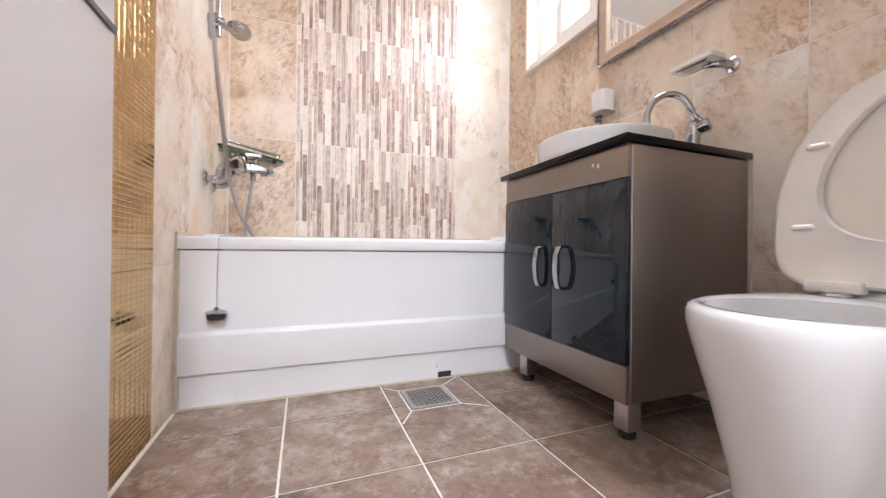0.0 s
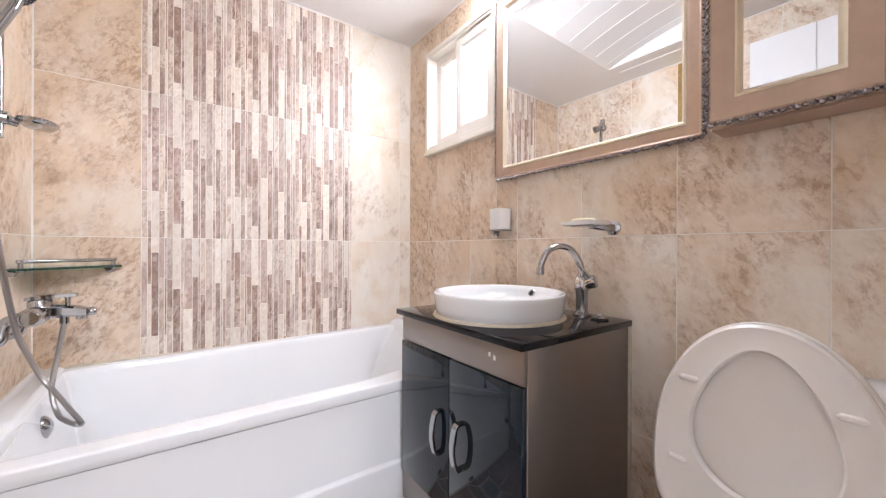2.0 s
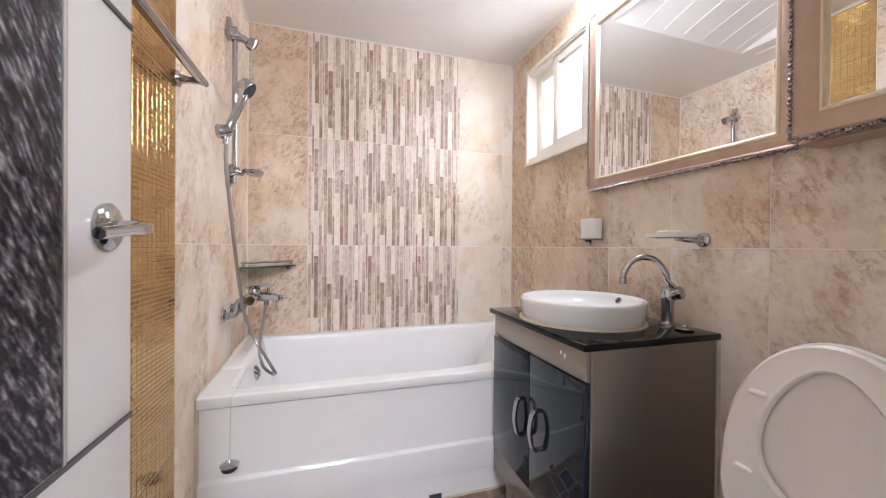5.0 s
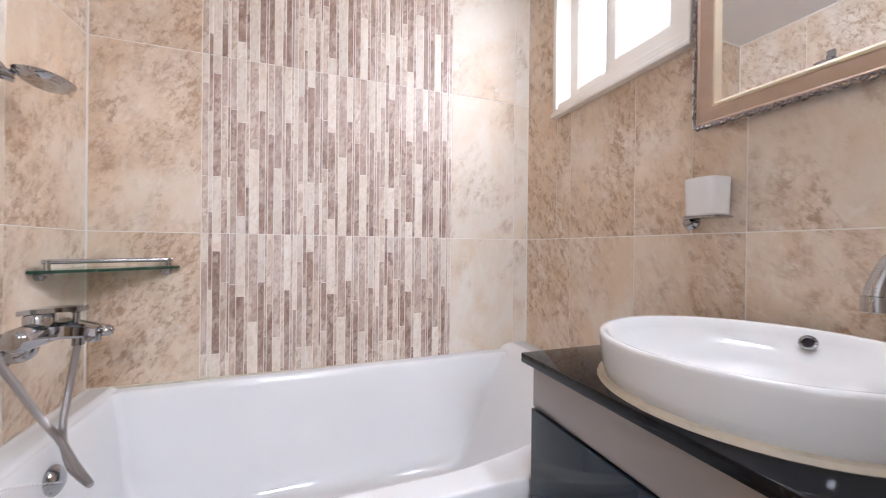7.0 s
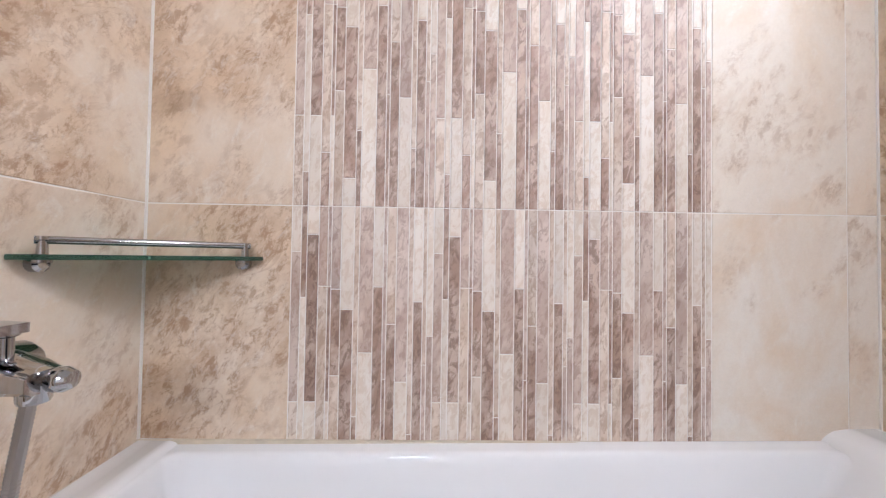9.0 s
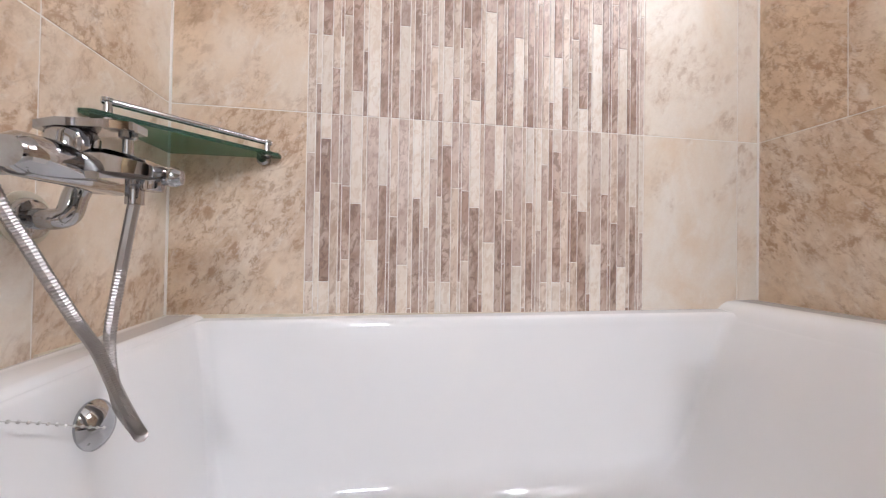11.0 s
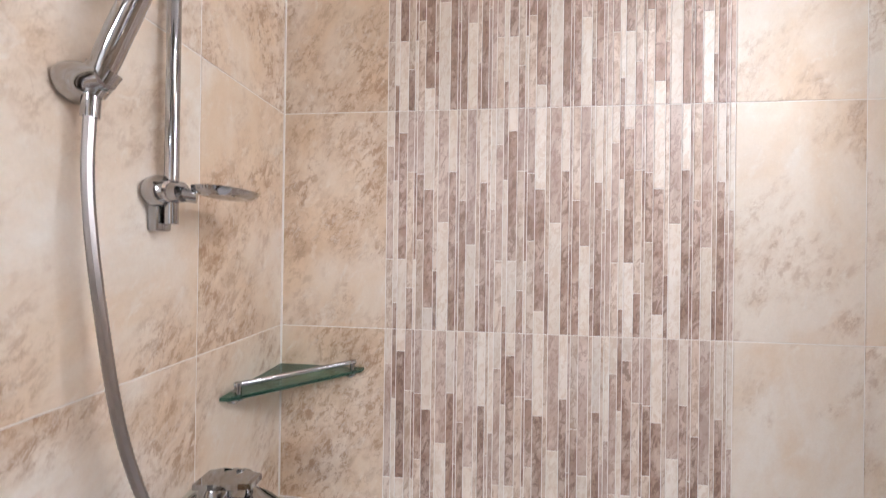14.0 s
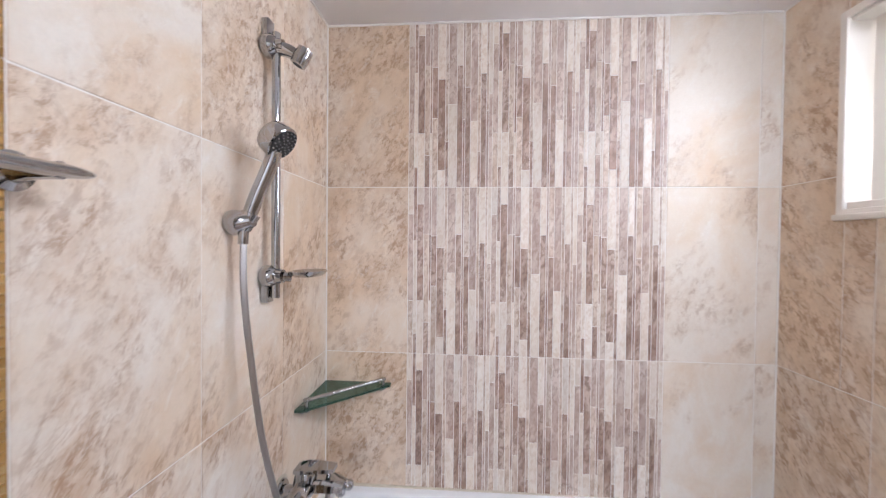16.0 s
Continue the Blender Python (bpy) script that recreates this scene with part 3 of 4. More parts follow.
faucet()
plug = thing("sink_plug", (1.475, -1.262, 0.754), "small chrome sink plug lying on the worktop", "sink plug")
part("disc", lathe([(0.024, 0.001), (0.027, 0.004), (0.025, 0.008), (0.010, 0.010), (0.005, 0.016), (0.001, 0.017)], (1.475, -1.265, 0.754)), CHROME, plug)

# ---- toilet ----
TY = -1.676


def toilet():
    t = thing("toilet", (1.15, TY, 0), "white porcelain toilet with its seat and lid raised", "toilet")

    def ring(front, half, back, z, n=20):
        """A bowl outline: round in front, straight towards the wall."""
        cx = back - 0.20
        out = [(back, TY + half * 0.94, z), (back - 0.10, TY + half * 0.985, z)]
        for k in range(n + 1):
            a = radians(90 + 180 * k / n)
            out.append((cx + (cx - front) * math.cos(a), TY + half * math.sin(a), z))
        return out + [(back - 0.10, TY - half * 0.985, z), (back, TY - half * 0.94, z)]

    outer = [ring(0.985, 0.115, 1.30, 0.0), ring(0.980, 0.117, 1.30, 0.02), ring(0.950, 0.130, 1.31, 0.12), ring(0.905, 0.150, 1.32, 0.24),
             ring(0.870, 0.170, 1.33, 0.33), ring(0.862, 0.176, 1.335, 0.358), ring(0.862, 0.176, 1.335, 0.376), ring(0.867, 0.172, 1.330, 0.384), ring(0.877, 0.165, 1.322, 0.387)]
    def hole(cx, a, b, z):
        pts = []
        n = len(outer[0])
        for k in range(n):
            g = math.atan2(outer[-1][k][1] - TY, outer[-1][k][0] - 1.06)
            pts.append((cx + a * math.cos(g), TY + b * math.sin(g), z))
        return pts
    inner = [hole(1.050, 0.157, 0.136, 0.387), hole(1.050, 0.153, 0.132, 0.3845), hole(1.050, 0.154, 0.133, 0.368), hole(1.050, 0.150, 0.129, 0.335), hole(1.055, 0.122, 0.100, 0.275), hole(1.07, 0.07, 0.06, 0.235), hole(1.08, 0.035, 0.035, 0.215)]
    part("bowl", loft(outer + inner), PORCELAIN, t, smooth=50)
    part("rim_jet", lathe([(0.010, 0), (0.008, 0.002), (0.001, 0.0)], (1.000, -1.562, 0.352), (0.1, -1, 0.3), 14), GROOVE, t, "dark jet hole under the rim")
    part("tank", box((1.405, -1.832, 0.395), (1.535, -1.562, 0.688), 0.02, 4), PORCELAIN, t)
    part("tank_base", box((1.28, -1.80, 0.22), (1.50, -1.56, 0.40), 0.03, 3), PORCELAIN, t)
    part("tank_lid", box((1.398, -1.838, 0.6885), (1.537, -1.556, 0.718), 0.012, 3), PORCELAIN, t)
    lever = part("flush_lever", lathe([(0.012, 0), (0.012, 0.008), (0.007, 0.012), (0.006, 0.022), (0.001, 0.023)], (1.43, -1.562, 0.640), (0, 1, 0), 18), CHROME, t, "small chrome flush lever")
    part("lever_arm", sweep([(1.43, -1.544, 0.640), (1.415, -1.536, 0.645), (1.385, -1.526, 0.655)], [0.006, 0.005, 0.004], 10), CHROME, lever)
    # raised seat and lid: a leaning plane through the hinges
    base, up, out, side = Vector((1.306, TY, 0.404)), Vector((0.155, 0, 0.988)).normalized(), Vector((-0.988, 0, 0.155)), Vector((0, 1, 0))

    def outline(grow, lift, n=64):
        grow = grow + 0.005
        pts = []
        for k in range(n):
            g = 2 * math.pi * k / n
            c, q = math.cos(g), math.sin(g)
            if q >= 0:
                s, h = 0.176 * math.copysign(abs(c) ** 0.96, c) * (1 - 0.07 * q), 0.165 + 0.248 * abs(q) ** 0.93
            else:
                s, h = 0.176 * math.copysign(abs(c) ** 0.30, c) * (1 - 0.03 * abs(q)), 0.165 + 0.165 * math.copysign(abs(q) ** 0.5, q)
            h0 = 0.2
            s, h = s * (1 + grow / 0.184), h0 + (h - h0) * (1 + grow / 0.21)
            pts.append(base + side * s + up * h + out * lift)
        return pts

    def egg(grow, lift, n=64):
        pts = []
        for k in range(n):
            g = 2 * math.pi * k / n
            c, q = math.cos(g), math.sin(g)
            s = (0.106 + grow) * c * (1 - 0.25 * q)
            h = 0.226 + (0.140 + grow) * q
            pts.append(base + side * s + up * h + out * lift)
        return pts

    seat = [outline(-0.004, 0.006), outline(0, 0.010), outline(0, 0.018), outline(-0.006, 0.023), outline(-0.012, 0.0215), egg(0.012, 0.0225), egg(0.004, 0.024), egg(0.0, 0.020), egg(0.0, 0.008), egg(0.004, 0.006)]
    part("seat", loft(seat + [seat[0]], caps=(False, False)), SEAT_PLASTIC, t, "raised ivory plastic seat", smooth=50)
    lid = [outline(0.003, 0.003), outline(0.006, -0.002), outline(0.006, -0.010), outline(0.0, -0.017), outline(-0.05, -0.024), outline(-0.13, -0.026)]
    part("lid", loft(lid), SEAT_PLASTIC, t, "raised ivory plastic lid", smooth=50)
    for s, h in ((0.130, 0.115), (-0.130, 0.115), (0.118, 0.285), (-0.118, 0.285)):
        c = base + side * s + up * h + out * 0.024
        part("bumper", sweep([c - side * 0.018, c - side * 0.014, c + side * 0.014, c + side * 0.018], [0.003, 0.0065, 0.0065, 0.003], 10), SEAT_PLASTIC, t)
    for y in (TY + 0.075, TY - 0.085):
        hinge = part("hinge", box((1.270, y - 0.042, 0.393), (1.300, y + 0.042, 0.416), 0.006, 2), SEAT_PLASTIC, t)
        part("hinge_bolt", lathe([(0.021, 0), (0.022, 0.003), (0.019, 0.007), (0.001, 0.007)], (1.268, y - 0.01, 0.3872), seg=20), SATIN, hinge, "brownish metal hinge base")
    return t


toilet()

# ---- framed mirrors ----


def mitred(y0, y1, z0, z1, width, depth_pts):
    """A picture-frame moulding on the wall: depth_pts are (share inward, x)."""
    rings = [[(x, y0 + width * s, z0 + width * s), (x, y1 - width * s, z0 + width * s), (x, y1 - width * s, z1 - width * s), (x, y0 + width * s, z1 - width * s)] for s, x in depth_pts]
    return loft(rings, True, (False, False))


def rope(y0, y1, z0, z1, x, r):
    """A carved bead-and-leaf edge round a frame."""
    bm = bmesh.new()
    for a, b in (((y0, z0), (y1, z0)), ((y1, z0), (y1, z1)), ((y1, z1), (y0, z1)), ((y0, z1), (y0, z0))):
        length = math.hypot(b[0] - a[0], b[1] - a[1])
        n = max(4, int(length / 0.011))
        du, dv = (b[0] - a[0]) / length, (b[1] - a[1]) / length
        pts, rad = [], []
        for i in range(n):
            for f, k in ((0.0, 0.55), (0.35, 1.0), (0.65, 1.05), (0.9, 0.6)):
                s = (i + f) / n * length
                w = 0.0022 * math.sin(i * 2.4)
                pts.append((x + 0.5 * w, a[0] + du * s - dv * w, a[1] + dv * s + du * w))
                rad.append(r * k)
        sweep(pts, rad, 6, bm=bm)
        for i in range(n):
            s = (i + 0.45) / n * length
            c = Vector((x - r * 0.75, a[0] + du * s, a[1] + dv * s))
            g = Vector((0, du * 0.7 - dv * 0.7, dv * 0.7 + du * 0.7)) * 0.005
            sweep([c - g, c - g * 0.4, c + g * 0.4, c + g], [0.0006, 0.0024, 0.0024, 0.0006], 5, bm=bm)
    return bm


def framed_mirror(owner, y0, y1, z0, z1, back, width, edge=True):
    """Moulding, gilt inner edge, carved outer edge and pane under the owner."""
    f = back - 0.024
    part("frame", mitred(y0, y1, z0, z1, width, [(0.0, back), (0.0, f + 0.006), (0.12, f + 0.002), (0.2, f + 0.004), (0.55, f + 0.001), (0.82, f + 0.006), (0.84, back)]), CHAMPAGNE, owner)
    w = width
    part("inner_trim", mitred(y0 + w * 0.8, y1 - w * 0.8, z0 + w * 0.8, z1 - w * 0.8, 0.014, [(0.0, back), (0.0, f + 0.004), (0.35, f + 0.002), (0.6, f + 0.008), (1.0, f + 0.014), (1.0, back)]), GILT, owner, "pale gold inner edge")
    part("carved_edge", rope(y0, y1, z0, z1, f + 0.007, 0.0062), PEWTER, owner, "carved antique silver edge")
    d = w * 0.8 + 0.010
    part("mirror_pane", box((f + 0.013, y0 + d, z0 + d), (f + 0.017, y1 - d, z1 - d)), MIRROR, owner, "clear mirror glass", 0)


mirror = thing("wall_mirror", (1.54, -1.15, 1.25), "rectangular wall mirror in a champagne frame with carved silver edge", "mirror")
framed_mirror(mirror, -1.520, -0.772, 1.258, 2.012, 1.538, 0.050)
mirror.location.x -= 0.0055
mirror.rotation_euler.z = radians(0.75)

cab = thing("mirror_cabinet", (1.54, -1.82, 1.245), "champagne wall cabinet with two framed mirror doors", "cabinet")
part("body", box((1.452, -2.095, 1.245), (1.5375, -1.556, 2.05), 0.002, 1), CHAMPAGNE, cab)
for y0, y1 in ((-1.826, -1.562), (-2.096, -1.838)):
    leaf = part("door", box((1.440, y0, 1.250), (1.4515, y1, 2.045)), CHAMPAGNE, cab, "mirror door in a carved frame")
    framed_mirror(leaf, y0, y1, 1.250, 2.045, 1.4395, 0.062)
    hinge = Vector((1.4515, y0, 1.25)) - cab.location
    leaf.matrix_basis = Matrix.Translation(hinge) @ Matrix.Rotation(radians(2.1), 4, "Z") @ Matrix.Translation(-hinge)

# ---- window ----
win = tagged(new("window_1"), "small cream sliding window with white daylight behind", "window", "", "structure")
win.location = (1.58, (WIN[0] + WIN[1]) / 2, WIN[2])
wy0, wy1, wz0, wz1 = WIN
part("window_frame", mitred(wy0 - 0.006, wy1 + 0.006, wz0 - 0.006, wz1 + 0.006, 0.030, [(0.0, 1.539), (0.0, 1.524), (0.08, 1.521), (0.66, 1.521), (0.74, 1.524), (0.78, 1.65), (0.0, 1.65)]), WINDOW_PVC, win)
part("window_sill", box((1.514, wy0 - 0.010, wz0 - 0.014), (1.545, wy1 + 0.010, wz0 + 0.002), 0.003, 2), WINDOW_PVC, win)
part("track", box((1.528, wy0 + 0.018, wz0 + 0.016), (1.645, wy1 - 0.018, wz0 + 0.034), 0.002, 1), WINDOW_PVC, win)
part("track", box((1.528, wy0 + 0.018, wz1 - 0.026), (1.645, wy1 - 0.018, wz1 - 0.016), 0.002, 1), WINDOW_PVC, win)
for y0, y1, x in ((wy0 + 0.019, wy0 + 0.293, 1.540), (wy0 + 0.245, wy1 - 0.030, 1.574)):
    z0, z1, w = wz0 + 0.0345, wz1 - 0.0265, 0.052
    sash = part("sash", mitred(y0, y1, z0, z1, w, [(0.0, x + 0.03), (0.0, x + 0.002), (0.05, x), (0.8, x), (1.0, x + 0.008), (1.0, x + 0.03), (0.0, x + 0.03)]), WINDOW_PVC, win)
    part("gasket", mitred(y0 + w - 0.001, y1 - w + 0.001, z0 + w - 0.001, z1 - w + 0.001, 0.004, [(0.0, x + 0.006), (1.0, x + 0.009), (1.0, x + 0.014), (0.0, x + 0.014)]), WHITE_PLASTIC, sash)
    glass = part("pane", box((x + 0.012, y0 + 0.050, z0 + 0.050), (x + 0.016, y1 - 0.050, z1 - 0.050)), PANE, sash, "bright frosted glass", 0)
    glass.visible_shadow = False
part("pull", box((1.536, wy0 + 0.268, wz0 + 0.24), (1.5405, wy0 + 0.280, wz0 + 0.30), 0.002, 2), WINDOW_PVC, win, "small moulded sash pull")

# ---- lamp over the mirror ----
lamp = thing("tube_lamp", (1.385, -1.04, H), "lit white tube lamp with chrome ends under the ceiling", "lamp")
part("base", box((1.362, -1.20, H - 0.014), (1.408, -0.88, H - 0.0005), 0.004, 2), CHROME, lamp)
part("tube", lathe([(0.001, 0.0), (0.028, 0.002), (0.039, 0.010), (0.041, 0.02), (0.041, 0.335), (0.036, 0.355), (0.022, 0.366), (0.001, 0.369)], (1.385, -1.210, H - 0.0465), (0, 1, 0), 28), TUBE_LIGHT, lamp, "glowing white tube")
part("end_cap", lathe([(0.014, 0.0), (0.024, 0.002), (0.035, 0.007), (0.036, 0.032), (0.028, 0.036)], (1.385, -1.240, H - 0.046), (0, 1, 0), 28), SATIN, lamp, "round chrome end cap")
part("end_disc", lathe([(0.001, -0.001), (0.014, 0.0), (0.015, 0.003)], (1.385, -1.243, H - 0.046), (0, 1, 0), 20), SATIN, lamp)

hall_lamp = thing("hall_ceiling_lamp", (0.40, -3.70, 2.4), "round white hallway ceiling lamp", "lamp")
part("body", lathe([(0.20, 0), (0.21, -0.01), (0.21, -0.05), (0.20, -0.055)], (0.40, -3.70, 2.4), seg=40), WHITE_PLASTIC, hall_lamp)
part("diffuser", lathe([(0.195, 0.0), (0.19, -0.012), (0.13, -0.03), (0.001, -0.036)], (0.40, -3.70, 2.345), seg=40), HALL_DISC, hall_lamp, "glowing white diffuser")

vent = thing("ceiling_vent", (0.68, -2.005, H), "square white ceiling fan grille", "vent")
part("frame", box((0.60, -2.085, H - 0.010), (0.76, -1.925, H - 0.0005), 0.004, 2), WHITE_PLASTIC, vent)
for k in range(6):
    part("slat", box((0.615, -2.072 + 0.024 * k, H - 0.017), (0.745, -2.060 + 0.024 * k, H - 0.0105), 0.002, 1), WHITE_PLASTIC, vent)

# ---- shower ----
bar = thing("shower_rail", (0.0, -0.402, 1.27), "vertical chrome shower rail with clip and soap dish", "shower rail")
BX, BY = 0.032, -0.402
part("pole", sweep([(BX, BY, 1.262), (BX, BY, 1.918)], 0.0105, 16), CHROME, bar)
for z0, z1, zb in ((1.250, 1.335, 1.316), (1.862, 1.952, 1.884)):
    mount = part("mount", box((0.0005, BY - 0.015, z0), (0.020, BY + 0.015, z1), 0.004, 3), CHROME, bar, "flat chrome wall plate")
    part("boss", lathe([(0.020, 0.0), (0.026, 0.006), (0.028, 0.016), (0.026, 0.028), (0.018, 0.038), (0.001, 0.041)], (0.001, BY - 0.004, zb), (1, -0.10, 0), 26), CHROME, mount, "rounded chrome boss")
    part("bracket", sweep([(0.004, BY - 0.004, zb), (0.014, BY, zb), (BX, BY, zb), (BX + 0.020, BY, zb)], [0.019, 0.024, 0.021, 0.017], 20), CHROME, mount)
clip = part("clip", sweep([(BX, BY, 1.884), (BX + 0.030, BY + 0.004, 1.876), (BX + 0.048, BY + 0.006, 1.868)], [0.017, 0.0165, 0.014], 16), CHROME, bar, "chrome shower clip")
part("clip_jaw", lathe([(0.012, -0.022), (0.019, -0.021), (0.021, 0.0), (0.019, 0.021), (0.014, 0.022), (0.012, 0.0)], (BX + 0.062, BY + 0.006, 1.860), (0.45, 0.1, 0.88), 24, (False, False)), CHROME, clip)
part("clip_liner", lathe([(0.0118, -0.021), (0.0118, 0.021)], (BX + 0.062, BY + 0.006, 1.860), (0.45, 0.1, 0.88), 20), RUBBER, clip, "dark inside of the clip")
dish = part("soap_dish", loft([oval(BX + 0.062, BY + 0.052, 1.313 + z, a, b, 2.2, 28) for a, b, z in ((0.030, 0.052, 0.0), (0.040, 0.064, 0.008), (0.042, 0.066, 0.014), (0.039, 0.063, 0.014), (0.028, 0.05, 0.006))]), CHROME, bar, "oval chrome soap dish")
part("dish_arm", sweep([(BX, BY, 1.316), (BX + 0.03, BY + 0.02, 1.312)], 0.013, 12), CHROME, dish)

hand = thing("hand_shower", (0.04, -0.535, 1.43), "chrome hand shower resting in its wall holder", "shower head")
HOLD = Vector((0.038, -0.527, 1.452))
HEAD = Vector((0.102, -0.512, 1.618))
part("holder", lathe([(0.024, 0.0), (0.027, 0.004), (0.028, 0.012), (0.025, 0.026), (0.020, 0.040), (0.015, 0.052)], (0.0005, -0.530, 1.440), (1, 0.02, 0.16), 26), CHROME, hand, "cone-shaped chrome wall holder")
part("collar", sweep([HOLD - Vector((0.007, 0.003, 0.024)), HOLD + Vector((0.006, 0.003, 0.010))], [0.015, 0.020], 20), CHROME, hand)
part("handle", sweep(curve_points([HOLD - Vector((0.007, 0.003, 0.026)), HOLD + (HEAD - HOLD) * 0.30, HOLD + (HEAD - HOLD) * 0.70, HEAD - Vector((0.010, 0.004, 0.020))], 5), [0.0115, 0.013, 0.0145, 0.0155] + [0.016] * 8 + [0.0155] * 4, 18), CHROME, hand)
FACE = Vector((0.78, -0.05, -0.62)).normalized()
head = part("head", lathe([(0.010, -0.032), (0.029, -0.031), (0.035, -0.028), (0.0375, -0.022), (0.040, 0.004), (0.0395, 0.008), (0.037, 0.010)], HEAD, FACE, 32), CHROME, hand)
part("face_plate", lathe([(0.036, 0.0085), (0.034, 0.012), (0.001, 0.0125)], HEAD, FACE, 32), RUBBER, head, "black nozzle plate")
bm = bmesh.new()
u = FACE.orthogonal().normalized()
w = FACE.cross(u)
for r, n in ((0.006, 4), (0.014, 8), (0.022, 12), (0.030, 16)):
    for k in range(n):
        a = 2 * math.pi * k / n
        lathe([(0.0016, 0.012), (0.0011, 0.0145)], HEAD + u * r * math.cos(a) + w * r * math.sin(a), FACE, 5, bm=bm)
part("nozzles", bm, SATIN, head)
# ribbed hose from the handle down to a loop and up to the mixer
HOSE = curve_points([HOLD - Vector((0.007, 0.003, 0.026)), (0.036, -0.536, 1.30), (0.048, -0.530, 1.15), (0.064, -0.508, 0.95), (0.076, -0.452, 0.76), (0.090, -0.415, 0.674), (0.113, -0.384, 0.590), (0.136, -0.378, 0.546), (0.168, -0.388, 0.492),
                     (0.188, -0.390, 0.456), (0.191, -0.384, 0.441), (0.178, -0.366, 0.437), (0.154, -0.348, 0.446), (0.133, -0.338, 0.470), (0.120, -0.336, 0.545), (0.132, -0.338, 0.64), (0.146, -0.335, 0.745)], 44)
rad = [0.0075 if i % 2 else 0.0067 for i in range(len(HOSE))]
part("hose", sweep(HOSE, rad, 8), HOSE_METAL, hand, "ribbed metal shower hose")
part("hose_nut", sweep([HOSE[0] + Vector((0.001, 0, 0.004)), HOSE[0] - Vector((0.001, 0, 0.03))], 0.0105, 12), CHROME, hand)

mix_tap = thing("bath_mixer", (0.0, -0.40, 0.72), "chrome bath mixer tap on offset wall connectors", "faucet")
for y in (-0.452, -0.318):
    part("wall_ring", lathe([(0.038, 0.0), (0.038, 0.002), (0.034, 0.0035), (0.001, 0.0035)], (0.0002, y, 0.716), (1, 0, 0), 28), SILICONE, mix_tap, "cream sealant ring")
    esc = part("escutcheon", lathe([(0.029, 0.0), (0.029, 0.003), (0.026, 0.008), (0.019, 0.010)], (0.0038, y, 0.716), (1, 0, 0), 28), CHROME, mix_tap, "round chrome wall plate")
    part("connector", sweep(curve_points([(0.006, y, 0.716), (0.034, y, 0.716), (0.048, y + 0.006, 0.724), (0.052, y + 0.012, 0.752), (0.062, y + 0.014, 0.770), (0.092, y + 0.014, 0.774)], 5), 0.0148, 14), CHROME, mix_tap)
    part("nut", lathe([(0.018, 0), (0.0185, 0.004), (0.0185, 0.018), (0.016, 0.022)], (0.068, y + 0.014, 0.773), (1, 0, 0.03), 6), CHROME, mix_tap)
part("body", sweep([(0.105, -0.462, 0.776), (0.105, -0.452, 0.776), (0.107, -0.39, 0.778), (0.107, -0.31, 0.776), (0.105, -0.30, 0.776)], [0.017, 0.024, 0.026, 0.024, 0.017], 18), CHROME, mix_tap)
spout = part("spout", loft([[(x, -0.372 + sy * hw, z + sz * hh) for sy, sz in ((-1, -0.6), (-0.7, -1), (0.7, -1), (1, -0.6), (1, 0.6), (0.7, 1), (-0.7, 1), (-1, 0.6))] for x, z, hw, hh in
                       ((0.105, 0.780, 0.030, 0.020), (0.150, 0.782, 0.028, 0.018), (0.185, 0.778, 0.024, 0.014), (0.202, 0.774, 0.020, 0.011))]), CHROME, mix_tap)
part("outlet", lathe([(0.012, 0), (0.0135, 0.003), (0.0135, 0.018)], (0.190, -0.372, 0.752), seg=18), CHROME, spout)
part("diverter", lathe([(0.006, 0), (0.006, 0.022), (0.010, 0.024), (0.010, 0.032), (0.001, 0.034)], (0.160, -0.372, 0.795), seg=18), CHROME, spout)
part("hose_outlet", lathe([(0.011, 0), (0.011, 0.035)], (0.146, -0.335, 0.738), seg=16), CHROME, mix_tap)
part("knob", lathe([(0.001, 0.0), (0.010, 0.002), (0.013, 0.010), (0.013, 0.018), (0.009, 0.025), (0.001, 0.027)], (0.196, -0.366, 0.773), (1, 0.1, 0), 22), CHROME, mix_tap)
part("lever", loft([[(x, -0.385 + sy * hw, z + sz * 0.005) for sy, sz in ((-1, -1), (1, -1), (1, 1), (-1, 1))] for x, z, hw in ((0.080, 0.822, 0.020), (0.105, 0.826, 0.024), (0.150, 0.828, 0.020), (0.182, 0.828, 0.014))]), CHROME, mix_tap)
part("cartridge", lathe([(0.026, 0), (0.026, 0.026), (0.022, 0.033), (0.001, 0.034)], (0.107, -0.385, 0.788), seg=24), CHROME, mix_tap)

# ---- corner shelf ----
shelf = thing("corner_shelf", (0.0, 0.0, 0.895), "green glass corner shelf with a chrome guard rail", "shelf")
L = 0.242
outline = [(0.001, -0.001), (L, -0.001), (L, -0.022), (0.022, -L), (0.001, -L)]
bm = loft([[(x, y, z) for x, y in outline] for z in (0.893, 0.901)])
bmesh.ops.bevel(bm, geom=bm.edges[:], offset=0.0012, segments=1, affect="EDGES")
part("glass_plate", bm, GREEN_GLASS, shelf, "green tinted glass plate", 0)
for x, y in ((0.218, -0.028), (0.028, -0.218)):
    part("post", lathe([(0.011, -0.012), (0.011, -0.001), (0.007, 0.0), (0.006, 0.02), (0.008, 0.021), (0.008, 0.026), (0.001, 0.027)], (x, y, 0.901), seg=16), CHROME, shelf)
part("guard_rail", sweep([(0.224, -0.022, 0.922), (0.022, -0.224, 0.922)], 0.006, 12), CHROME, shelf)
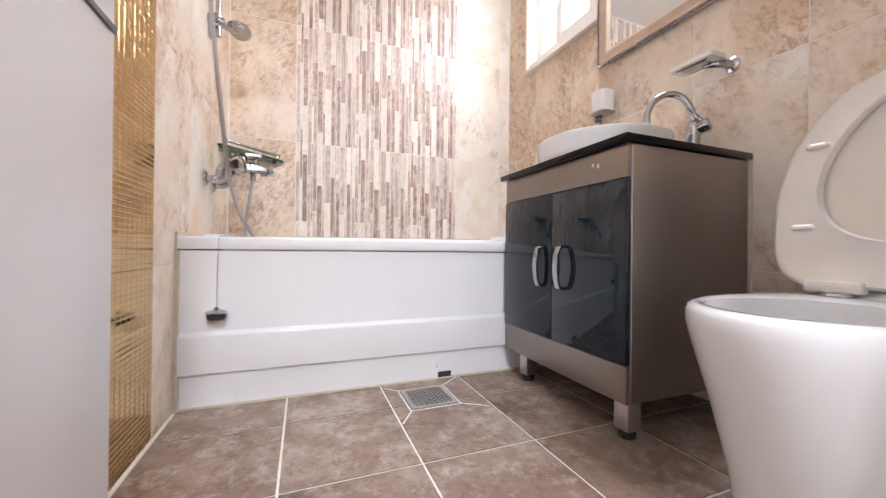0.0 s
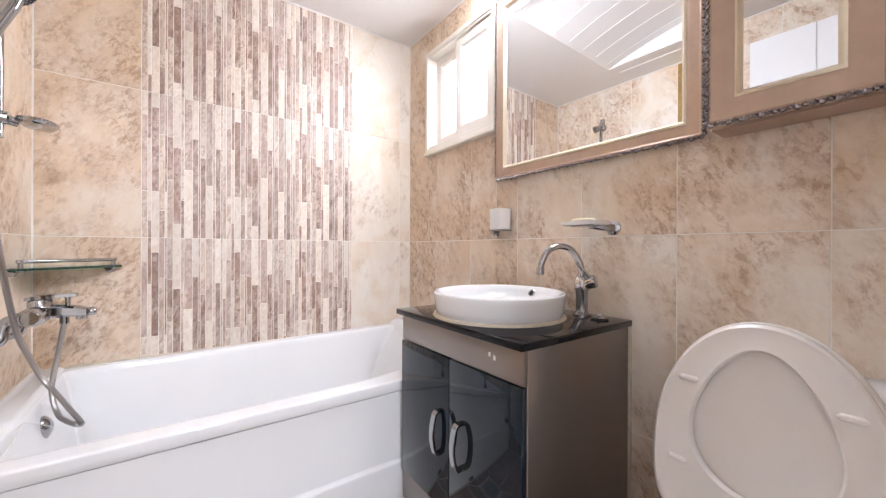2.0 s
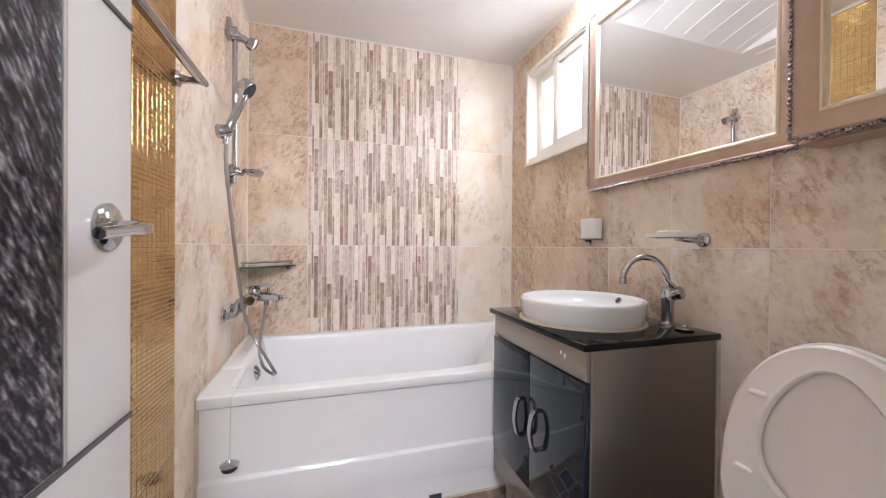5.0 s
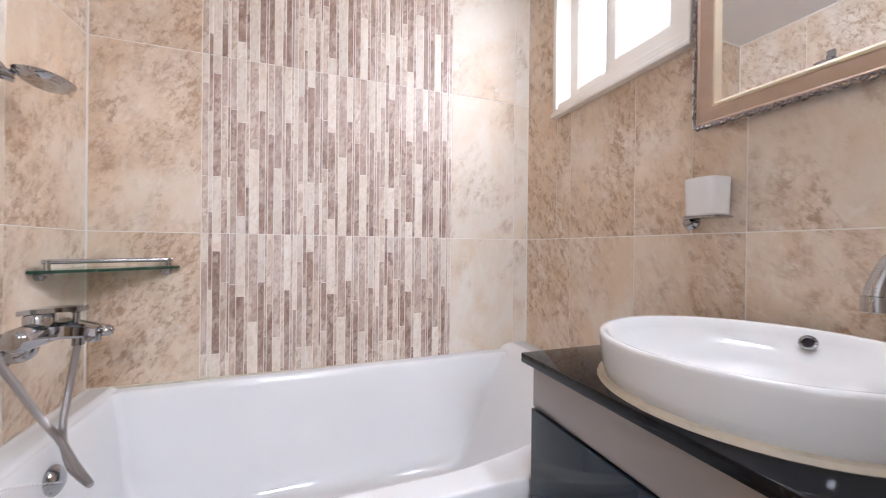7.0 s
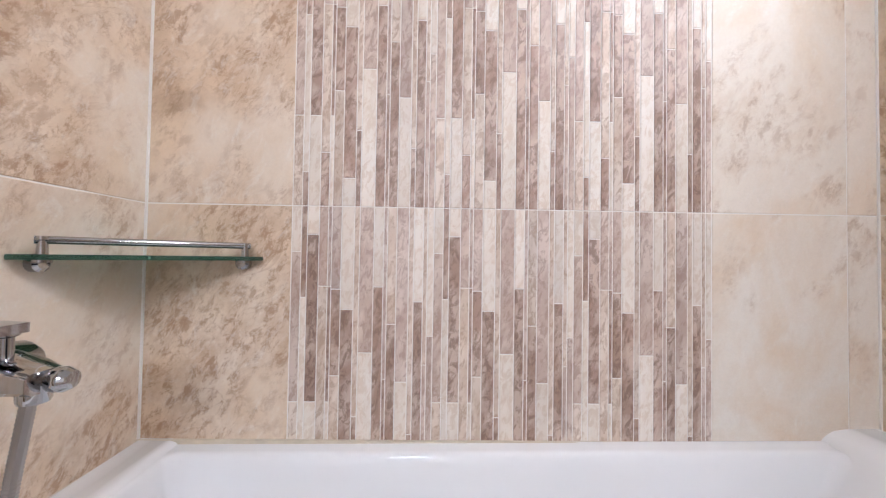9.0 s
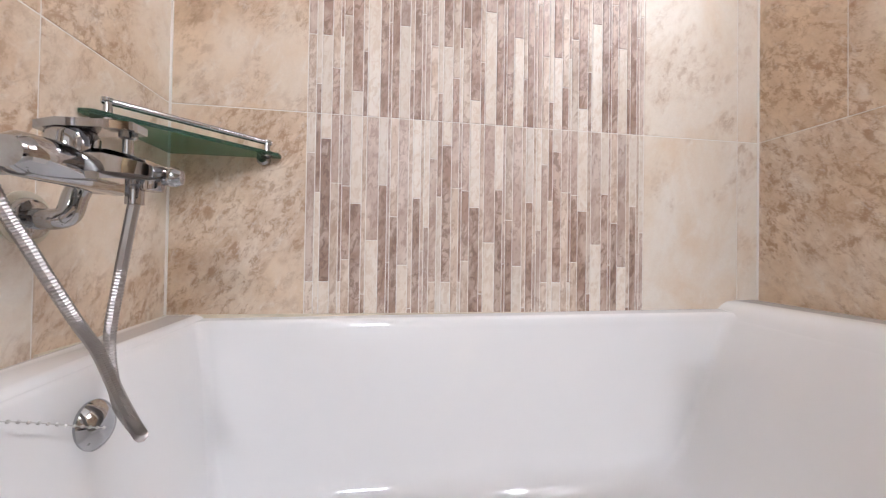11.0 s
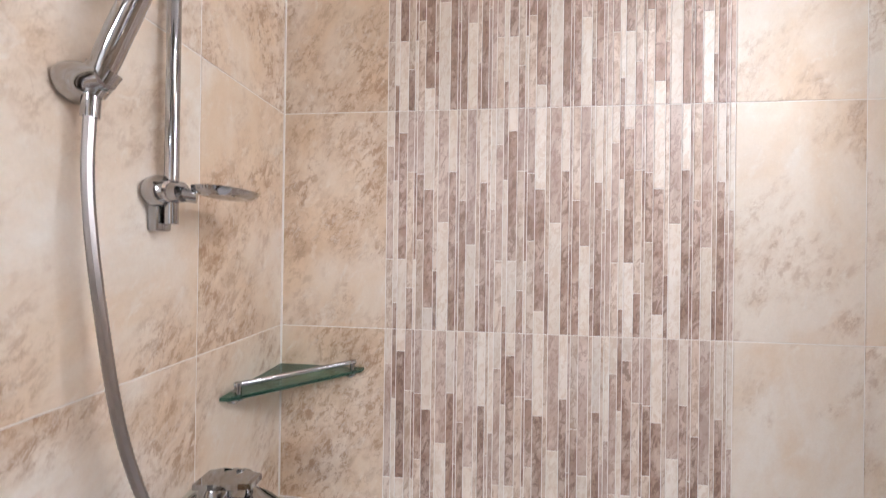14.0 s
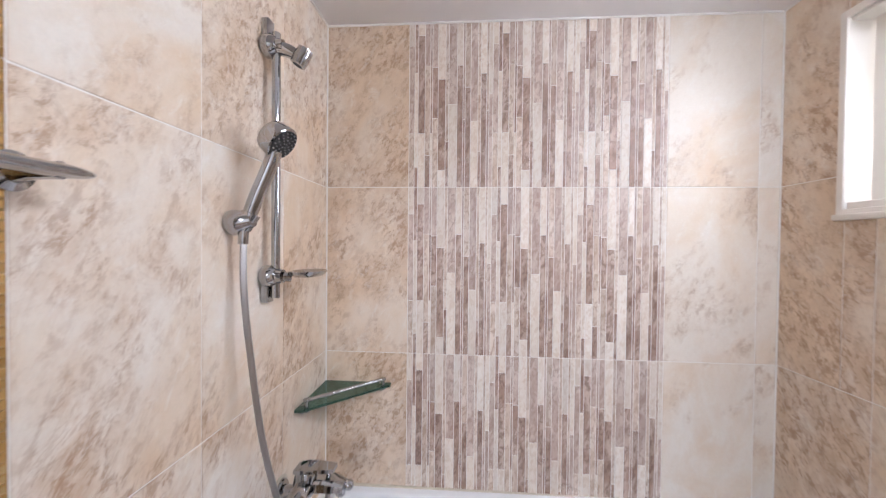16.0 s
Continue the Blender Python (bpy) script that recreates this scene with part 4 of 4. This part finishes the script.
for x, y, a in ((0.205, -0.0015, (0, -1, 0)), (0.0015, -0.205, (1, 0, 0))):
    part("wall_clip", lathe([(0.014, 0), (0.014, 0.012), (0.009, 0.016), (0.001, 0.016)], (x, y, 0.888), a, 16), CHROME, shelf)

# ---- towel rail ----
rail = thing("towel_rail", (0.0, -1.05, 1.478), "long chrome towel rail on the wall", "towel rail")
part("bar", loft([[(0.064 + 0.015 * k * math.cos(a), y, 1.478 + 0.008 * k * math.sin(a)) for a in (math.pi * i / 9 for i in range(18))] for y, k in ((-0.868, 0.15), (-0.872, 0.45), (-0.882, 0.75), (-0.900, 1.0), (-1.400, 1.0), (-1.418, 0.75), (-1.424, 0.3))]), CHROME, rail, "flattened chrome bar with tapered ends")
for y in (-0.905, -1.395):
    post = part("post", lathe([(0.023, 0), (0.023, 0.006), (0.014, 0.011), (0.010, 0.03), (0.010, 0.064)], (0.0005, y, 1.478), (1, 0, 0), 22), CHROME, rail)

# ---- wall holders by the sink ----
cupset = thing("cup_holder", (1.54, -0.79, 1.03), "white plastic cup in a chrome wall holder", "cup holder")
part("wall_plate", lathe([(0.020, 0), (0.020, 0.006), (0.014, 0.010), (0.011, 0.012)], (1.5395, -0.745, 1.038), (-1, 0, 0), 22), CHROME, cupset)
part("arm", sweep([(1.53, -0.745, 1.038), (1.512, -0.752, 1.038), (1.500, -0.775, 1.040)], [0.010, 0.009, 0.007], 12), CHROME, cupset)
part("tray", loft([oval(1.495, -0.812, 1.040 + z, a, a, 5.0, 40) for a, z in ((0.034, 0.0), (0.039, 0.001), (0.039, 0.005), (0.034, 0.006))]), CHROME, cupset)
bm = loft([oval(1.495, -0.812, 1.0462 + z, a, a, 4.6, 40) for a, z in ((0.031, 0.0), (0.0335, 0.003), (0.0355, 0.082), (0.0352, 0.085), (0.0335, 0.085), (0.0325, 0.080), (0.030, 0.008))])
part("cup", bm, WHITE_PLASTIC, cupset, "white square plastic cup with rounded corners")

soapset = thing("soap_holder", (1.54, -1.27, 1.03), "clear soap dish on a chrome wall arm", "soap dish")
part("wall_plate", lathe([(0.023, 0), (0.023, 0.007), (0.016, 0.012), (0.012, 0.014)], (1.5395, -1.272, 1.034), (-1, 0, 0), 24), CHROME, soapset)
part("arm", sweep([(1.53, -1.272, 1.034), (1.508, -1.270, 1.034), (1.490, -1.256, 1.036), (1.478, -1.225, 1.040)], [0.013, 0.012, 0.011, 0.008], 14), CHROME, soapset)
part("tray", loft([oval(1.470, -1.215, 1.042 + z, a, b, 7.0, 44) for a, b, z in ((0.034, 0.060, 0.0), (0.040, 0.066, 0.002), (0.041, 0.067, 0.013), (0.038, 0.064, 0.013), (0.035, 0.061, 0.005))]), WHITE_PLASTIC, soapset, "pale rectangular plastic soap tray")
part("cradle", loft([oval(1.470, -1.215, 1.0375 + z, a, b, 6.0, 36) for a, b, z in ((0.022, 0.036, 0.0), (0.025, 0.040, 0.001), (0.025, 0.040, 0.0044))]), CHROME, soapset, "chrome plate under the tray")
part("drain_slot", box((1.440, -1.262, 1.0405), (1.446, -1.168, 1.0425)), GROOVE, soapset, "dark slot under the tray", 0)
soap = thing("soap_bar", (1.470, -1.215, 1.047), "worn cream soap bar in the tray", "soap")
part("bar", loft([oval(1.470, -1.210, 1.0475 + z, a, b, 2.6, 24) for a, b, z in ((0.020, 0.034, 0.0), (0.024, 0.038, 0.004), (0.024, 0.038, 0.012), (0.018, 0.032, 0.017))]), SOAP, soap)

# ---- paper holder ----
pap = thing("paper_holder", (1.07, FRONT, 1.17), "chrome toilet paper holder with a nearly used roll", "paper holder")
RX, RY, RZ = 1.03, -2.044, 1.164
for x in (RX + 0.008, RX + 0.120):
    part("arm", sweep([(x, FRONT + 0.0005, RZ + 0.03), (x, FRONT + 0.03, RZ + 0.028), (x, RY, RZ + 0.006)], [0.009, 0.007, 0.006], 12), CHROME, pap)
part("spindle", sweep([(RX + 0.005, RY, RZ + 0.004), (RX + 0.125, RY, RZ + 0.004)], 0.0055, 12), CHROME, pap)
cover = [(RY + 0.002, RZ + 0.012), (RY + 0.018, RZ + 0.024), (RY + 0.034, RZ + 0.012), (RY + 0.046, RZ - 0.006), (RY + 0.055, RZ - 0.022), (RY + 0.060, RZ - 0.034)]
for pts, x0, x1, label in ((cover[:3], RX + 0.108, RX + 0.118, ""), (cover[2:], RX + 0.030, RX + 0.118, "thin curved chrome cover flap")):
    rows = [[(x, y, z + k) for y, z in pts] for x, k in ((x0, 0.0), (x1, 0.0), (x1, 0.0025), (x0, 0.0025))]
    part("cover" if label else "cover_arm", loft(rows + [rows[0]], False, (False, False)), CHROME, pap, label)
roll = thing("toilet_roll", (RX + 0.065, RY, RZ - 0.044), "nearly used white toilet paper roll with loose end", "toilet paper")
part("core", lathe([(0.0235, 0), (0.0235, 0.095), (0.022, 0.095), (0.022, 0)], (RX + 0.015, RY, RZ - 0.0125), (1, 0, 0), 32, (False, False)), CARDBOARD, roll)
part("paper", lathe([(0.024, 0), (0.031, 0.0), (0.032, 0.002), (0.032, 0.093), (0.031, 0.095), (0.024, 0.095)], (RX + 0.015, RY, RZ - 0.0125), (1, 0, 0), 32, (False, False)), PAPER, roll)
tail = [(FRONT + 0.013, RZ - 0.0125), (FRONT + 0.015, RZ - 0.10), (FRONT + 0.018, RZ - 0.20), (FRONT + 0.014, RZ - 0.30), (FRONT + 0.022, RZ - 0.42), (FRONT + 0.03, RZ - 0.46)]
rows = [[(x, y + k, z) for y, z in tail] for x, k in ((RX + 0.016, 0.0), (RX + 0.108, 0.0), (RX + 0.108, 0.001), (RX + 0.016, 0.001))]
part("loose_end", loft(rows + [rows[0]], False, (False, False)), PAPER, roll)

# ---- door and its frame ----
frame_ = tagged(new("door_frame"), "cream wooden door frame with a low threshold", "door frame", "", "structure")
part("jamb", box((DOORWAY[0], FRONT - 0.135, 0.0), (DOORWAY[0] + 0.03, FRONT + 0.006, DOORWAY[2]), 0.003, 2), JAMB_PAINT, frame_)
part("jamb", box((DOORWAY[1] - 0.018, FRONT - 0.135, 0.0), (DOORWAY[1], FRONT + 0.006, DOORWAY[2]), 0.003, 2), JAMB_PAINT, frame_)
part("head", box((DOORWAY[0], FRONT - 0.135, DOORWAY[2] - 0.03), (DOORWAY[1], FRONT + 0.006, DOORWAY[2]), 0.003, 2), JAMB_PAINT, frame_)
part("threshold", box((DOORWAY[0] + 0.03, FRONT - 0.12, -0.003), (DOORWAY[1] - 0.018, FRONT - 0.0, 0.03), 0.004, 2), JAMB_PAINT, frame_)

door = tagged(new("door_1"), "white open door with a black hammered panel", "door", "", "structure")
door.location = (0.07, -2.05, 0.012)
DX0, DX1, DY0, DY1, DZ = 0.084, 0.118, -2.086, -1.410, 1.985
part("leaf", box((DX0, DY0, 0.012), (DX1, DY1, DZ), 0.002, 2), DOOR_PAINT, door)
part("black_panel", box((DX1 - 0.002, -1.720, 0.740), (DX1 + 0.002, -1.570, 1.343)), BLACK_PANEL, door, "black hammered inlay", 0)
for z in (1.350, 0.733):
    part("groove", box((DX1 - 0.002, DY0 + 0.002, z - 0.0045), (DX1 + 0.003, DY1 - 0.001, z + 0.0045), 0.001, 1), GROOVE, door, "dark inlaid line")
for y, z0, z1 in ((-1.640, 1.356, DZ - 0.002), (-1.640, 0.014, 0.727)):
    part("groove", box((DX1 - 0.002, y - 0.0025, z0), (DX1 + 0.001, y + 0.0025, z1)), SATIN, door)
part("trim", box((DX1 - 0.002, -1.569, 0.738), (DX1 + 0.0035, -1.564, 1.3445)), SATIN, door, "thin metal trim")
for y in (-1.7215, -1.5625):
    part("edge_line", box((DX1 - 0.002, y - 0.0014, 0.738), (DX1 + 0.0025, y + 0.0014, 1.3445)), GROOVE, door, "thin dark edge line")
for face, s in ((DX1, 1), (DX0, -1)):
    rose = part("rose", lathe([(0.034, 0), (0.034, 0.005), (0.028, 0.010), (0.014, 0.013)], (face, -1.478, 1.030), (s, 0, 0), 28), CHROME, door, "round chrome handle plate")
    if s > 0:
        part("lever", sweep(curve_points([(face + 0.010, -1.478, 1.030), (face + 0.040, -1.478, 1.030), (face + 0.052, -1.488, 1.029), (face + 0.054, -1.52, 1.026), (face + 0.048, -1.59, 1.018)], 6), [0.010] * 7 + [0.009] * 12 + [0.0075] * 6, 14), CHROME, rose)
part("latch_plate", box((DX0 + 0.008, DY1 - 0.001, 0.93), (DX1 - 0.008, DY1 + 0.001, 1.09)), SATIN, door)

# ---- floor drain, sealant ----
drain = thing("floor_drain", (0.715, -0.888, 0.0), "square steel floor drain grate with round holes", "floor drain")
part("frame", boxes(((0.640, -0.962, 0.0), (0.652, -0.815, 0.004)), ((0.775, -0.962, 0.0), (0.787, -0.815, 0.004)), ((0.652, -0.962, 0.0), (0.775, -0.950, 0.004)), ((0.652, -0.827, 0.0), (0.775, -0.815, 0.004))), SATIN, drain, "", 0)
part("pit", box((0.652, -0.950, 0.0002), (0.775, -0.827, 0.0008)), GROOVE, drain, "dark pit below", 0)
bm = bmesh.new()
n = 8
cw, ch = 0.123 / n, 0.123 / n
for i in range(n):
    for j in range(n):
        cx, cy = 0.652 + cw * (i + 0.5), -0.950 + ch * (j + 0.5)
        sq, ro = [], []
        for k in range(8):
            a = 2 * math.pi * (k + 0.5) / 8
            m = max(abs(math.cos(a)), abs(math.sin(a)))
            sq.append((cx + cw / 2 * math.cos(a) / m, cy + ch / 2 * math.sin(a) / m, 0.0032))
            ro.append((cx + cw * 0.37 * math.cos(a), cy + ch * 0.37 * math.sin(a), 0.0032))
        loft([sq, ro, [(x, y, 0.001) for x, y, z in ro]], True, (False, False), bm)
part("grate", bm, SATIN, drain, "", 0)
seal = structure("trim_sealant", boxes(((0.0, -0.008, 0.516), (W, 0.0, 0.530)), ((0.0, -0.75, 0.4985), (0.006, -0.30, 0.512)), ((0.0, -0.30, 0.51), (0.006, -0.008, 0.524)), ((W - 0.004, -0.742, 0.4985), (W, -0.58, 0.510)),
                 ((0.0, -0.7568, 0.0), (0.0115, -0.738, 0.459)), ((0.0, -0.7535, 0.459), (0.0055, -0.745, 0.498)), ((0.011, -0.750, 0.0), (1.53, -0.741, 0.005)), ((1.530, -1.329, 0.10), (W, -1.322, 0.735))), SILICONE, "aged cream sealant along the tub edges", "sealant", 0)
corner = structure("trim_corner", boxes(((0.0, -0.004, 0.526), (0.004, 0.0, H)), ((W - 0.0035, -0.0035, 0.526), (W, 0.0, H)), ((0.0, -0.005, H - 0.005), (W, 0.0, H)), ((0.0, FRONT, H - 0.005), (0.005, -0.005, H)), ((W - 0.005, FRONT, H - 0.005), (W, -0.005, H))), GROUT, "pale joint lines in the wall corners", "trim", 0)

def joint(a, b, width=0.004):
    """A thin pale floor joint between two places."""
    a, b = Vector((*a, 0)), Vector((*b, 0))
    s = (b - a).normalized().cross(Vector((0, 0, 1))) * width / 2
    return [[p + q + Vector((0, 0, z)) for p, q in ((a, s), (b, s), (b, -s), (a, -s))] for z in (-0.001, 0.0009)]


bm = bmesh.new()
for a, b in (((0.787, -0.815), (0.868, -0.752)), ((0.640, -0.962), (0.592, -1.035)), ((0.640, -0.815), (0.598, -0.775)), ((0.787, -0.962), (0.868, -1.015)),
             ((0.634, -0.968), (0.793, -0.968)), ((0.634, -0.809), (0.793, -0.809)), ((0.634, -0.968), (0.634, -0.809)), ((0.793, -0.968), (0.793, -0.809))):
    loft(joint(a, b), bm=bm)
structure("trim_floor_joints", bm, GROUT, "pale slanting joints round the floor drain", "floor joint", 0)

# ---- tiles, last ----
tile_meshes = {}


def tile_mesh(w, h, d, mat, name):
    """A tile lying in x and z, its face towards -y, with softened edges."""
    key = (round(w, 4), round(h, 4), d, mat.name)
    if key not in tile_meshes:
        e = min(0.0012, d * 0.4)
        bm = loft([[(-w / 2, d, -h / 2), (w / 2, d, -h / 2), (w / 2, d, h / 2), (-w / 2, d, h / 2)],
                   [(-w / 2, e, -h / 2), (w / 2, e, -h / 2), (w / 2, e, h / 2), (-w / 2, e, h / 2)],
                   [(-w / 2 + e, 0, -h / 2 + e), (w / 2 - e, 0, -h / 2 + e), (w / 2 - e, 0, h / 2 - e), (-w / 2 + e, 0, h / 2 - e)]], caps=(False, True))
        tile_meshes[key] = mesh_of(name, bm, mat, (0, 0, 0), 0)
    return tile_meshes[key]


def lay(parent, turn, u0, u1, v0, v1, mat, name, gap=GAP, depth=PROUD + 0.0006):
    """One piece between those edges on a plane; turn maps (along, out, up) to the world."""
    if u1 - u0 < 0.006 or v1 - v0 < 0.006:
        return
    ob = new(name, tile_mesh(u1 - u0 - gap, v1 - v0 - gap, depth, mat, name))
    ob.parent = parent
    ob.matrix_basis = turn @ Matrix.Translation(((u0 + u1) / 2, 0, (v0 + v1) / 2))
    return ob


def cut(rect, hole):
    """What is left of a rectangle outside a hole."""
    a0, a1, b0, b1 = rect
    if hole is None or a1 <= hole[0] or a0 >= hole[1] or b1 <= hole[2] or b0 >= hole[3]:
        return [rect]
    out = []
    if a0 < hole[0]:
        out.append((a0, hole[0], b0, b1))
    if a1 > hole[1]:
        out.append((hole[1], a1, b0, b1))
    m0, m1 = max(a0, hole[0]), min(a1, hole[1])
    if b0 < hole[2]:
        out.append((m0, m1, b0, hole[2]))
    if b1 > hole[3]:
        out.append((m0, m1, hole[3], b1))
    return out


def tiles(parent, turn, us, vs, mat, name="tile", hole=None, skip=()):
    for i, (u0, u1) in enumerate(zip(us, us[1:])):
        if i in skip:
            continue
        for v0, v1 in zip(vs, vs[1:]):
            for r in cut((u0, u1, v0, v1), hole):
                lay(parent, turn, *r, mat, name)


ROW = 0.592
JOINTS = (0.0, 1.008 - ROW, 1.008, 1.008 + ROW, H)
north = Matrix.Identity(4)
# side walls: "along" runs with the world's y
west = Matrix(((0, -1, 0, 0), (1, 0, 0, 0), (0, 0, 1, 0), (0, 0, 0, 1)))
east = Matrix(((0, 1, 0, W), (1, 0, 0, 0), (0, 0, 1, 0), (0, 0, 0, 1)))
south = Matrix(((1, 0, 0, 0), (0, -1, 0, FRONT), (0, 0, 1, 0), (0, 0, 0, 1)))

MX0, TW = 0.298, 0.2935
tiles(wall_north, north, (0.0, MX0), JOINTS, TILE_VEINED)
tiles(wall_north, north, (MX0 + 3 * TW, MX0 + 4 * TW, W), JOINTS, TILE_PALE)
tiles(wall_west, west, (FRONT, -1.82, -1.515, -1.21, -0.905, -0.611, -0.303, 0.0), JOINTS, TILE, skip=(3,))
tiles(wall_east, east, (FRONT, -2.035, -1.742, -1.45, -1.157, -0.865), JOINTS, TILE, hole=WIN)
tiles(wall_east, east, (-0.865, -0.57, -0.285, 0.0), JOINTS, TILE_VEINED, hole=WIN)
tiles(wall_south, south, (0.0, 0.25, 0.55, 0.865, 1.14, 1.43, W), JOINTS, TILE, hole=(DOORWAY[0], DOORWAY[1], -1.0, DOORWAY[2]))

# striped tiles: columns as (width share, pieces from the top as (tone, share of height))
COLUMNS = (
    (0.066, "l.16 m.52 n.32"), (0.042, "d.32 l.56 d.12"), (0.082, "l.10 d.58 l.32"), (0.064, "m.28 n.53 d.19"), (0.026, "m.28 d.40 l.32"),
    (0.068, "m.29 d.30 n.41"), (0.090, "l.36 d.54 l.10"), (0.038, "n.73 d.27"), (0.100, "m.51 l.49"), (0.070, "l.28 d.72"),
    (0.026, "m.60 d.40"), (0.066, "n.41 d.59"), (0.086, "m.61 l.39"), (0.036, "n.79 d.21"), (0.066, "l.33 d.67"), (0.030, "n.55 m.45"), (0.044, "l.45 m.55"))
total = sum(c[0] for c in COLUMNS)
for k in range(3):
    for v0, v1 in ((0.40, 1.008), (1.008, 1.008 + ROW), (1.008 + ROW, H)):
        top = v0 + ROW if v1 == H else v1
        u = MX0 + k * TW
        for share, pieces in COLUMNS:
            w = TW * share / total
            z = top
            for piece in pieces.split():
                lower = z - ROW * float(piece[1:])
                lay(wall_north, north, u, u + w, max(lower, v0), min(z, v1), STRIPS[piece[0]], "mosaic_strip", 0.0021)
                z = lower
            u += w

# gold mirrored mosaic column: rows of small chips, each tipped a little
def chip_row(w, h, seed, n=13):
    rnd = random.Random(seed)
    bm = bmesh.new()
    for k in range(n):
        a0, a1 = -w / 2 + w * k / n + 0.0003, -w / 2 + w * (k + 1) / n - 0.0003
        c, tilt, lean = (a0 + a1) / 2, rnd.gauss(0, 0.006), rnd.gauss(0, 0.006)
        e, d = 0.0017, 0.0018
        f = lambda x, z: (x, (x - c) * tilt + z * lean, z)
        back = [(a0, d, -h / 2), (a1, d, -h / 2), (a1, d, h / 2), (a0, d, h / 2)]
        rim = [(x, 0.0007, z) for x, _, z in back]
        face = [f(a0 + e, -h / 2 + e), f(a1 - e, -h / 2 + e), f(a1 - e, h / 2 - e), f(a0 + e, h / 2 - e)]
        loft([back, rim, face], True, (False, True), bm)
    return mesh_of("gold_chips", bm, GOLD, (0, 0, 0), 0)


CHIP = 0.0118
rows_made = [chip_row(0.3035, CHIP - 0.0007, s) for s in range(7)]
part("gold_bed", box((-PROUD - 0.0005, -1.2085, 0.001), (-0.0009, -0.9065, H - 0.006)), GOLD_BED, wall_west, "gold bed under the mosaic chips", 0)
count = 0
for v0, v1 in zip(JOINTS, JOINTS[1:]):
    for k in range(int((v1 - v0 - 0.002) / CHIP)):
        chips = new("gold_chips", rows_made[(count * 3 + k) % 7])
        chips.parent = wall_west
        chips.matrix_basis = west @ Matrix.Translation((-1.0575, 0, v0 + 0.002 + CHIP * (k + 0.5)))
        count += 1

# floor: joints every 0.29 m
S = 0.2915
lying = Matrix(((1, 0, 0, 0), (0, 0, 1, 0), (0, -1, 0, 0), (0, 0, 0, 1)))
fx = [0.005 + S * k for k in range(6)] + [W]
fy = [FRONT - 0.05] + [-0.93 - S * k for k in range(4, -1, -1)] + [-0.93 + S, 0.0]
for u0, u1 in zip(fx, fx[1:]):
    for v0, v1 in zip(fy, fy[1:]):
        lay(floor, lying, u0, u1, v0, v1, FLOOR_TILE, "floor_tile", 0.0055)
